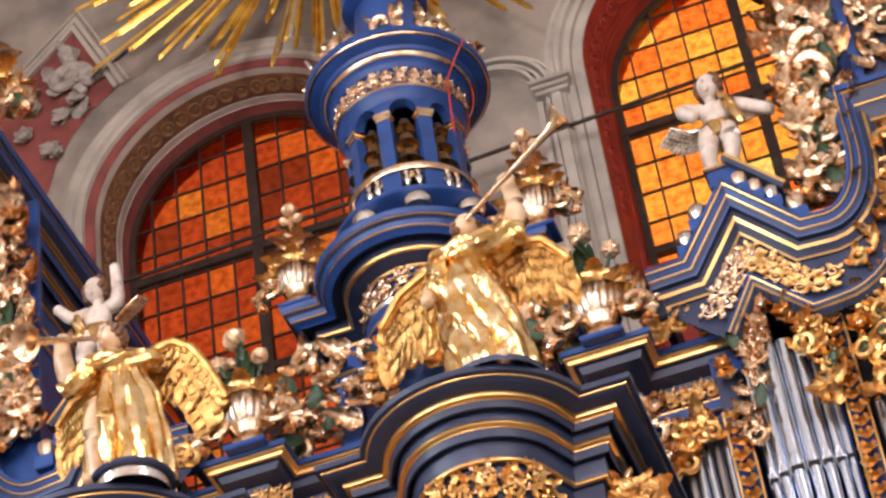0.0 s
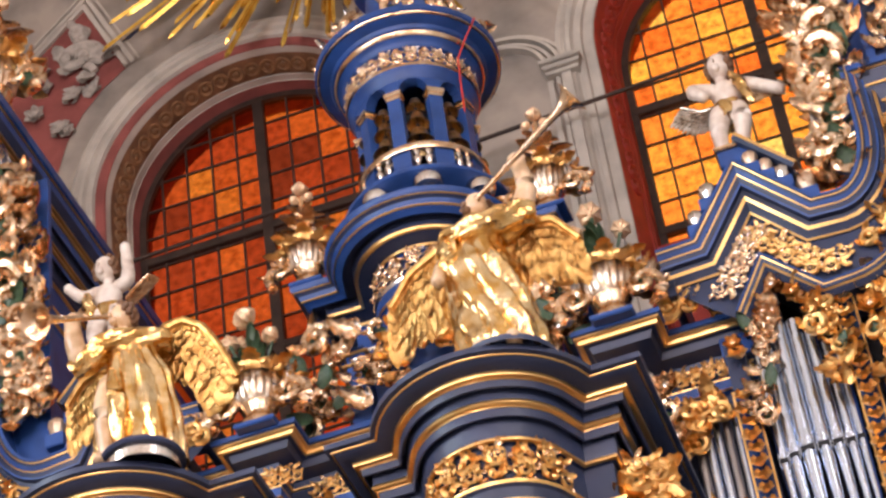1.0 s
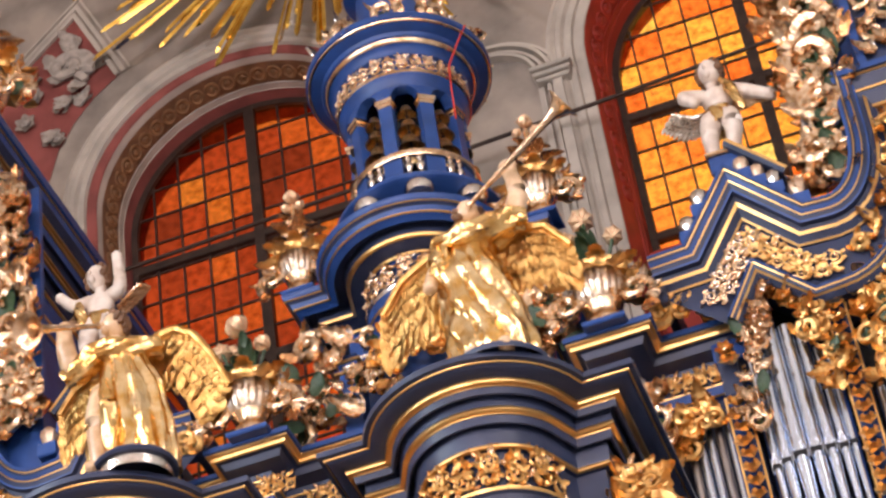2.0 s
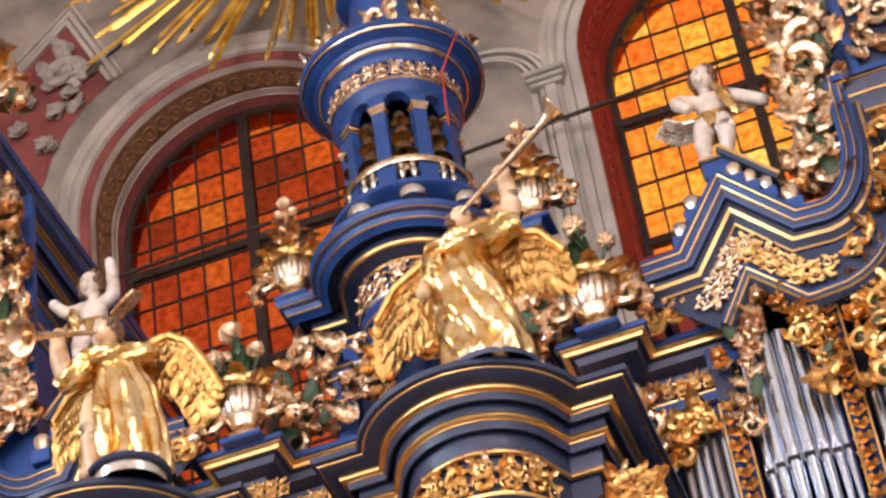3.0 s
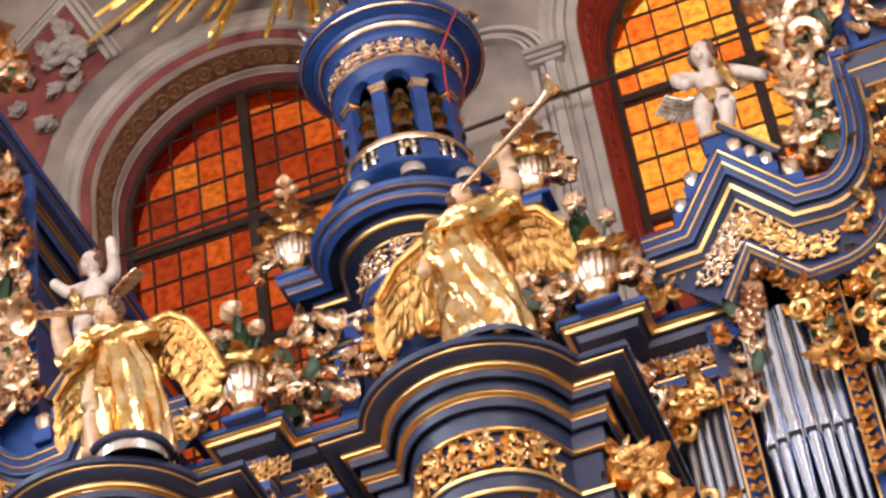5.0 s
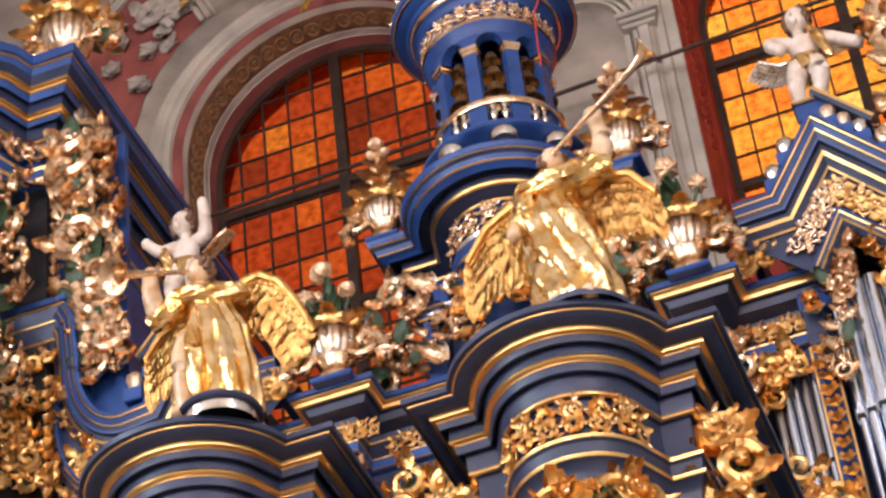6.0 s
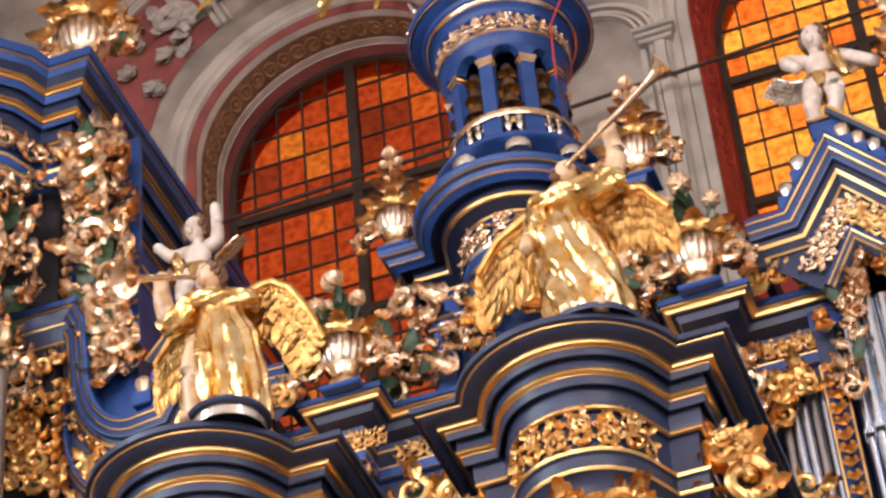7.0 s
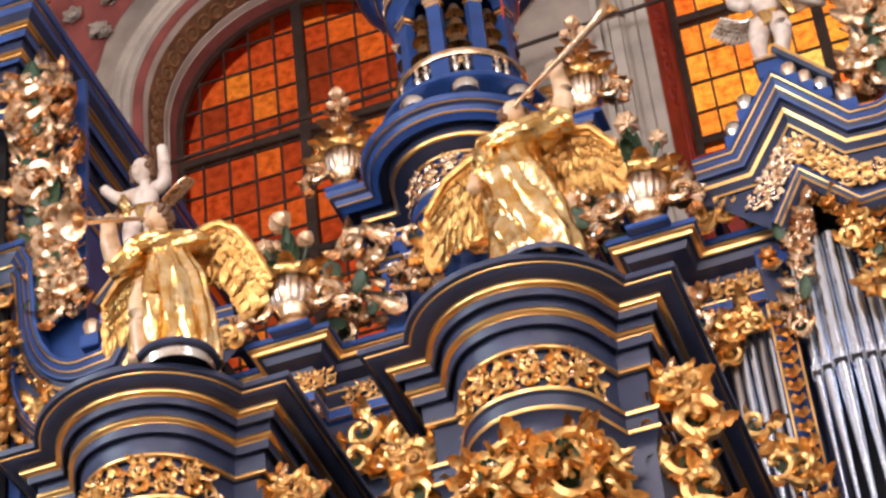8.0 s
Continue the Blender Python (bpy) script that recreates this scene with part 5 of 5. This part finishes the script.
def pipe(x, y, z0, z1, r, mouth, material, label, group):
    p = thing("organ_pipe", label, "organ pipe", pose(x, y, 0), group=group)
    body = Shape().lathe([(r * 0.3, z0 - 0.5), (r * 0.95, mouth - 0.02), (r, mouth), (r, z1)], 20)
    pb = part("pipe_body", body.mesh("pipe_body", [material]), p)
    lip = Shape()
    w = r * 0.8
    lip.grid([[(-w * u * (1 - 0.75 * v), -r * math.sqrt(1 - (0.8 * u * (1 - 0.75 * v)) ** 2) - 0.004 + 0.02 * (1 - v) * (1 - abs(u)), mouth + 0.02 + v * r * 2.6) for u in (-1, -0.5, 0, 0.5, 1)] for v in (0, 0.33, 0.66, 1)])
    if r > 0.035:
        part("upper_lip", lip.mesh("upper_lip", [material]), pb)
    # black block in place of the shaded opening
    part("mouth", Shape().box(-w, -r * 1.03, mouth - 0.012, w, -r * 0.5, mouth + 0.022).mesh("mouth", [BLACK], False), pb, "near-black block for the shade in the mouth slit")
    for sx in (-1, 1) if r > 0.035 else ():
        a, b = sorted((sx * w, sx * w * 1.12))
        part("ear", Shape().box(a, -r * 1.06, mouth - 0.05, b, -r * 0.4, mouth + 0.07).mesh("ear", [material], False), pb)
    return p


for side, xb in ((1, 0.10), (-1, 0.0)):
    X = lambda v: xb + side * v
    # pipes under the gable
    for i, (px, r) in enumerate(((2.125, 0.036), (2.20, 0.040), (2.295, 0.056), (2.40, 0.048), (2.49, 0.042), (2.57, 0.037), (2.64, 0.033))):
        pipe(X(px), 0.20 - 0.07 * math.sin(math.pi * min(1, (i + 1) / 6)), 10.2, 12.0 - 0.10 * abs(i - 2), r, 10.84 + 0.008 * i, TIN, "bright tin organ pipe under the carved gable", "gable pipes")
    # small pipes of the narrow bay
    for i in range(7):
        pipe(X(1.60 + 0.068 * i), 0.26, 9.9, 11.4, 0.03, 10.60 + 0.012 * i, TIN if i % 3 else DULLTIN, "slender tin organ pipe beneath carved foliage", "small pipes")
    # tall dull pipes of the outer tower
    for i in range(6):
        pipe(X(3.70 + 0.13 * i), -0.45 - 0.06 * i, 10.5, 12.9, 0.06, 11.1, DULLTIN if side < 0 else TIN, "dull grey organ pipe in the outer tower", "tower pipes")
    # pilasters with hanging husks
    for px, z1, w in ((1.98, 11.45, 0.075), (2.765, 11.98, 0.07)):
        pil = thing("pilaster", "narrow blue pilaster with gilt edges and carved husks", "pilaster", pose(X(px), 0.10, 0), group="pilasters with husks")
        shaft = part("shaft", Shape().box(-w, 0, 7.6, w, 0.3, z1, ch=0.008).mesh("shaft", [BLUE]), pil)
        for sx in (-1, 1):
            part("gilt_edge", Shape().box(sx * w * 0.92 - 0.008, -0.012, 7.6, sx * w * 0.92 + 0.008, 0.01, z1).mesh("gilt_edge", [GOLD], False), shaft)
        for i in range(15):
            part("husk", RND.choice(HUSKS), pil, "", pose(RND.uniform(-0.006, 0.006), -0.012, z1 - 0.01 - 0.108 * i, 0, 180 + RND.uniform(-7, 7), 0) @ Matrix.Scale(0.15 * RND.uniform(0.9, 1.1), 4))
        if px < 2.5:
            part("neck_block", Shape().box(-w * 0.85, -0.015, z1, w * 0.85, 0.3, 11.86, ch=0.01).mesh("neck_block", [SHADED_BLUE]), pil)
            ornament(pil, "rosette", "warm", 0.01, -0.02, z1 + 0.36, 0.15, 0)
            part("husk", HUSKS[0], pil, "", pose(0.02, -0.03, z1 + 0.31, 0, 180, 0) @ Matrix.Scale(0.17, 4))
    # carved bracket over the gable pipes
    car = thing("pipe_shade", "gilt and silver carved foliage shading the organ pipes", "carving", group="pipe shades")
    fill_line(car, "pale", [(X(2.09), 11.12), (X(2.13), 11.55), (X(2.19), 11.90), (X(2.36), 12.2)], 0.17, 0.06, rows=1, leafy=0.55, pitch=0.36)
    fill_line(car, "pale", [(X(2.20), 11.72), (X(2.36), 12.05)], 0.15, 0.05, rows=1, leafy=0.5, pitch=0.5)
    fill_line(car, "warm", [(X(2.42), 12.16), (X(2.56), 11.86), (X(2.64), 11.55), (X(2.68), 11.18)], 0.18, 0.05, rows=1, leafy=0.45, pitch=0.38)
    fill_line(car, "warm", [(X(2.47), 12.12), (X(2.64), 11.95), (X(2.70), 11.6)], 0.17, 0.07, rows=1, leafy=0.3, pitch=0.5)
    for lx, lz, tn, sz in ((2.13, 11.95, -20, 0.22), (2.17, 11.45, 12, 0.24), (2.56, 12.02, 55, 0.22), (2.50, 11.80, 40, 0.22), (2.66, 11.58, 25, 0.2)):
        part("painted_leaf", LEAF_SHAPE, car, "dark green painted leaf", pose(X(lx), 0.03, lz - 0.1, 0, side * tn, 0) @ Matrix.Diagonal((sz * 0.6, sz * 0.5, sz * 0.8, 1)))
    # carving over the small pipes
    car = thing("pipe_shade", "gilt openwork scroll carving above the small pipes", "carving", group="pipe shades")
    fill_line(car, "warm", [(X(1.50), 11.10), (X(1.56), 11.36), (X(1.84), 11.44)], 0.20, 0.2, rows=2, gap=0.12, leafy=0.35, pitch=0.42)
    # carved frieze boards
    car = thing("frieze_carving", "gilt carved foliage along the gable frieze", "carving", group="frieze carvings")
    dz = 0.0 if side > 0 else -0.12
    up = [(X(2.02), 12.22 + dz), (X(2.32), 12.64 + dz), (X(2.66), 12.24 + dz), (X(2.86), 12.22 + dz)]
    for (ax, az), (bx, bz) in zip(up, up[1:]):
        nn = max(1, round(math.hypot(bx - ax, bz - az) / 0.11))
        for i in range(nn):
            q = (i + 0.5) / nn
            ornament(car, "strapwork", "pale" if abs(ax - X(2.02)) < 0.01 else "warm", ax + (bx - ax) * q, 0.035, az + (bz - az) * q, 0.195, math.degrees(math.atan2(-(bz - az), bx - ax)), 0, i % 2 == 0, 0.6)
    fill_line(car, "warm", [(X(3.02), 12.27), (X(3.2), 12.45), (X(3.34), 12.75), (X(3.40), 13.05)], 0.18, 0.05, rows=1, leafy=0.3, pitch=0.6)
    fill_line(car, "warm", [(X(3.02), 11.9), (X(3.2), 11.95), (X(3.36), 12.25)], 0.2, 0.08, rows=2, gap=0.15, leafy=0.3, pitch=0.6)
    # openwork scroll beside the gable, above the entablature
    car = thing("scroll_bracket", "brown-gilt openwork scroll bracket on the entablature", "carving", group="scroll brackets")
    fill(car, "warm", [(X(1.62), 12.30), (X(1.74), 12.26), (X(1.68), 12.42), (X(1.82), 12.36)] if side > 0 else [(X(1.68), 12.24), (X(1.60), 12.20)], 0.20, 0.12 if side > 0 else -0.16, leafy=0.0)
    ornament(car, "strapwork", "warm", X(1.97), 0.27, 12.34, 0.2, 0, 0)
    # carved clusters beside the bell tower base
    car = thing("carved_foliage", "gilt and green carved foliage in front of the bell tower", "carving", group="foliage clusters")
    fill(car, "pale", [(X(0.98), 12.36), (X(0.84), 12.5), (X(0.96), 12.68), (X(0.82), 12.86), (X(0.84), 13.06), (X(0.74), 12.36)], 0.30, 0.30, leafy=0.2)
    fill(car, "pale", [(X(0.44), 12.3), (X(0.30), 12.55), (X(0.45), 12.75), (X(0.18), 12.35), (X(0.30), 12.9), (X(0.50), 12.95), (X(0.40), 12.5)], 0.26, 0.16, leafy=0.45)
    fill(car, "warm", [(X(0.06), 12.62), (X(0.16), 12.74), (X(0.22), 12.56), (X(0.10), 12.46), (X(0.28), 12.40), (X(0.02), 12.80), (X(0.36), 12.60)], 0.21, 0.02, leafy=0.3)
    for dx, dz, tn in ((0.90, 12.30, 70), (0.80, 12.55, -20), (0.72, 12.34, -50), (0.92, 12.74, 30), (0.36, 12.45, 40), (0.20, 12.6, -30)):
        part("painted_leaf", LEAF_SHAPE, car, "dark green painted leaf", pose(X(dx), 0.16, dz, 0, side * tn, 0) @ Matrix.Diagonal((0.2, 0.14, 0.2, 1)))
    fill(car, "pale", [(X(0.62), 12.5), (X(0.62), 12.35), (X(0.62), 12.64)], 0.14, 0.27, leafy=0.3)
    # entablature frieze and end block carving
    car = thing("frieze_carving", "gilt scroll carving in the entablature frieze", "carving", group="frieze carvings")
    for px in [1.08 + 0.10 * k for k in range(3 if side > 0 else 6)]:
        ornament(car, "strapwork", "warm", X(px), 0.15, 11.895, 0.15, RND.choice((0, 180)), 0, RND.random() < 0.5)
    for px in [1.52 + 0.095 * k for k in range(7)]:
        ornament(car, "strapwork", "warm", X(px), 0.42, 11.91, 0.15, RND.choice((0, 180)), 0, RND.random() < 0.5)
    for px in [0.12 + 0.14 * k for k in range(7)]:
        ornament(car, "strapwork", "warm", X(px), 0.42, 11.90, 0.15, RND.choice((0, 180)), 0, RND.random() < 0.5)
    # foliage under the projecting block
    car = thing("carved_foliage", "gilt carved foliage console under the entablature block", "carving", group="foliage clusters")
    fill(car, "pale", [(X(1.2), 11.66), (X(1.36), 11.62), (X(1.5), 11.64), (X(1.28), 11.45), (X(1.44), 11.42), (X(1.36), 11.25), (X(1.5), 11.25), (X(1.36), 11.05)], 0.22, 0.12, leafy=0.4)
    fill(car, "warm", [(X(0.9), 11.5), (X(0.75), 11.4), (X(0.95), 11.3), (X(0.8), 11.15), (X(0.6), 11.4), (X(0.5), 11.2)], 0.26, 0.36, leafy=0.3)
    # carving and short pipes of the narrow outer bay
    car = thing("pipe_shade", "gilt openwork scroll medallion above short pipes", "carving", group="pipe shades")
    fill(car, "warm", [(X(2.95), 11.72), (X(3.08), 11.62), (X(2.93), 11.50), (X(3.06), 11.42), (X(2.90), 11.28), (X(3.02), 11.20), (X(3.14), 11.75)], 0.23, 0.0, leafy=0.4)
    for lx, lz, tn in ((3.02, 11.58, 30), (2.98, 11.42, -25)):
        part("painted_leaf", LEAF_SHAPE, car, "dark green painted leaf", pose(X(lx), -0.03, lz, 0, side * tn, 0) @ Matrix.Diagonal((0.14, 0.1, 0.16, 1)))
    for i in range(4):
        pipe(X(2.90 + 0.085 * i), 0.14, 10.0, 11.2, 0.036, 10.74 + 0.02 * i, TIN, "short tin organ pipe in the outer bay", "outer bay pipes")
    # carved console below the small pipes
    car = thing("carved_foliage", "gilt carved foliage console in front of the small pipes", "carving", group="foliage clusters")
    fill(car, "warm", [(X(1.74), 10.12), (X(1.84), 10.0), (X(1.92), 9.88), (X(1.82), 9.80), (X(2.0), 9.74), (X(1.90), 9.64), (X(2.06), 9.58), (X(1.96), 9.48)], 0.24, -0.5, leafy=0.45)
    # great carved wing hanging beside the outer tower
    wingc = thing("carved_wing", "large gilt, silver and green carved acanthus wing beside the tower", "carving", group="carved wings")
    zz = 15.30 if side < 0 else 15.20
    k = 0
    while zz > 12.85:
        q = (15.3 - zz) / 2.5
        cx = 3.20 - 0.20 * q + 0.05 * math.sin(k * 1.9)
        sz = 0.52 - 0.14 * q
        ornament(wingc, "acanthus_scroll", "pale", X(cx), 0.02, zz, sz, 40 * k * side, 0, (k % 2 == 0) ^ (side < 0))
        for d in (0, 1, 2):
            ornament(wingc, "acanthus_leaf", "pale", X(cx - 0.08 + 0.05 * d), 0.04, zz - 0.04 + 0.05 * d, sz * 0.62, side * RND.uniform(-140, -20) * (1 if d < 2 else -1), 0, RND.random() < 0.5)
        g = new("painted_leaf", LEAFM)
        g.parent = wingc
        g.matrix_basis = pose(X(cx + 0.10), -0.03, zz - 0.13, 0, side * RND.uniform(-60, 30), 0) @ Matrix.Diagonal((sz * 1.0, sz * 0.6, sz * 0.72, 1))
        g["label"] = "dark green painted leaf"
        zz -= 0.25 - 0.05 * q
        k += 1
    # blue backing board of the wing
    part("board", Shape().box(-0.1, 0, 12.5, 0.1 if side > 0 else 0.36, 0.06, 15.4, ch=0.01).mesh("board", [BLUE]), wingc, "blue backing board", pose(X(3.22), 0.10, 0))

# left tower: frieze, pilaster carving and pipe shade
lt = thing("tower_carving", "gilt and silver carved panels on the outer tower", "carving", group="tower carvings")
tp = [(-a, b) for a, b in TOWER_PLAN][::-1]
frieze_scrolls(lt, "pale", [q for q in tp if q[1] < 1.0], -0.34, 15.33, 0.20, 0.13, lo=-4.6, hi=-3.2)
for k in range(12):
    z = 14.84 - 0.19 * k
    wide = max(1, round(5.6 - 0.42 * k))
    for i in range(wide):
        x = -3.62 - 0.19 * i - 0.06 * (k % 2)
        ornament(lt, RND.choice(("acanthus_scroll", "acanthus_scroll", "acanthus_leaf")), "pale", x, -0.22 - 0.11 * i, z, 0.29, RND.uniform(0, 360), -15, RND.random() < 0.5)
        if (i + k) % 3 == 0:
            part("painted_leaf", LEAF_SHAPE, lt, "dark green painted leaf", pose(x - 0.05, -0.18 - 0.11 * i, z, 0, RND.uniform(-90, 90), 0) @ Matrix.Diagonal((0.4, 0.2, 0.26, 1)))
for i in range(12):
    ornament(lt, "acanthus_leaf", "pale", -3.40, -0.02, 14.90 - 0.11 * i, 0.15, 180, 0, i % 2 == 0, 0.6, name="husk")
for i in range(12):
    ornament(lt, "acanthus_leaf", "warm", -3.42, -0.08, 13.02 - 0.11 * i, 0.14, 180, 0, i % 2 == 0, 0.6, name="husk")
for side in (-1, 1):
    rt = thing("block_carving", "gilt carved frieze on the corner block", "carving", group="block carvings")
    for i in range(5):
        ornament(rt, "acanthus_scroll", "warm", XC + side * (3.52 + 0.11 * i), 0.0, 13.24, 0.17, (0, 180)[i % 2], 0, i % 2 == 0)
    fill(rt, "warm", [(XC + side * (3.52 + 0.14 * (i % 3)), 12.85 - 0.17 * (i // 3)) for i in range(15)], 0.22, -0.02, leafy=0.35)

# ---- sunburst ----
sb = thing("sunburst", "gilt and silver sunburst of long pointed rays on the wall", "sunburst")
C = (-1.28, 3.80, 22.28)
RAY_GOLD = mat("bright_ray_gilding", (0.86, 0.56, 0.12), 0.24, 1.0, 0.2, 5, 0.1, 40, second=(0.62, 0.34, 0.06))
BUNDLES = ((184, 2.5), (191, 2.9), (199, 2.52), (204, 2.8), (211, 3.05), (220, 2.52), (225, 2.3), (234, 2.22), (238.5, 2.57), (247, 1.8), (254.5, 2.42), (258, 2.2), (265.5, 2.4), (272, 2.2), (279, 2.6), (288, 2.4), (296, 2.92), (306, 3.4), (315, 2.7), (324, 3.0), (334, 2.6), (345, 2.9))
for i, (ang, reach) in enumerate(BUNDLES):
    for k in (-1, 0, 1):
        a = radians(ang + 1.15 * k + RND.uniform(-0.25, 0.25))
        L = reach * (1.0, 0.93, 0.86)[(k + i) % 3]
        d = Vector((math.cos(a), 0, math.sin(a)))
        n = Vector((-math.sin(a), RND.uniform(-0.5, 0.5), math.cos(a))).normalized()
        f = d.cross(n)
        f = f if f.y < 0 else -f
        rows = []
        for q, w in ((0.5, 0.012), (L - 0.06, 0.030), (L, 0.004)):
            p = Vector(C) + d * q
            rows.append([p - n * w, p + f * (0.028 * min(1, w / 0.03)), p + n * w, p - f * 0.012])
        part("ray", Shape().grid(rows, 0, True).mesh("ray", [SILVER if (i, k) in ((10, 0), (11, -1), (4, 0), (19, 0)) else RAY_GOLD], False), sb)
part("disc", Shape().lathe([(0.0, 0.12), (0.4, 0.08), (0.6, 0.0), (0.6, -0.4)], 32).mesh("disc", [GOLD]), sb, "", Matrix.Translation(C) @ pose(0, 0, 0, 90, 0, 0))

# stucco leaves on the red panel
for x, z, sz, tn, kd in ((-4.38, 21.2, 0.55, 30, "acanthus_scroll"), (-4.30, 21.5, 0.36, -30, "acanthus_leaf"), (-4.22, 21.15, 0.40, 80, "acanthus_leaf"), (-4.42, 20.85, 0.36, 200, "acanthus_leaf"), (-4.34, 20.66, 0.30, 60, "acanthus_leaf"), (-4.80, 20.95, 0.3, 0, "rosette"), (-4.60, 20.42, 0.34, 190, "acanthus_leaf"), (-4.9, 20.6, 0.3, 30, "rosette"), (-4.54, 20.22, 0.24, 20, "rosette"), (-4.85, 21.25, 0.36, 200, "acanthus_scroll")):
    ornament(red_panel, kd, "grey", x, WALL_Y - 0.02, z, sz, tn, 0, False, 0.6, name="stucco_leaf")

# painted medallions on the window reveals
for cx, mm in ((WINDOWS[0], [OCHRE]), (WINDOWS[1], [DEEPRED])):
    MED = Shape().lathe([(0.0, 0.03), (0.03, 0.024), (0.042, 0.004), (0.066, 0.022), (0.082, 0.02), (0.09, 0.0)], 14).mesh("medallion", mm)
    for i in range(26):
        a = math.pi * (i + 0.5) / 26
        m = pose(cx - 1.475 * math.cos(a), WALL_Y + 0.22, SPRING + 1.475 * math.sin(a)) @ Vector((math.cos(a), -0.30, -math.sin(a))).to_track_quat("Z", "Y").to_matrix().to_4x4()
        part("medallion", MED, wall_west, "", m)
    for i in range(10):
        m = pose(cx - 1.475, WALL_Y + 0.22, SPRING - 0.1 - 0.18 * i) @ Vector((1, -0.30, 0)).to_track_quat("Z", "Y").to_matrix().to_4x4()
        part("medallion", MED, wall_west, "", m)

# carved panel above the corner block of the far tower
rp = thing("tower_carving", "gilt and silver carved panel set in a blue frame", "carving", group="tower carvings")
part("field", Shape().box(3.52, -0.02, 13.75, 4.4, 0.1, 15.2).mesh("field", [SHADED_BLUE], False), rp)
part("stile", Shape().box(3.50, -0.06, 13.75, 3.56, 0.1, 15.2, ch=0.01).mesh("stile", [BLUE]), rp)
fill(rp, "pale", [(3.66 + 0.14 * (i % 4), 13.88 + 0.17 * (i // 4)) for i in range(28)], 0.22, -0.03, leafy=0.3)
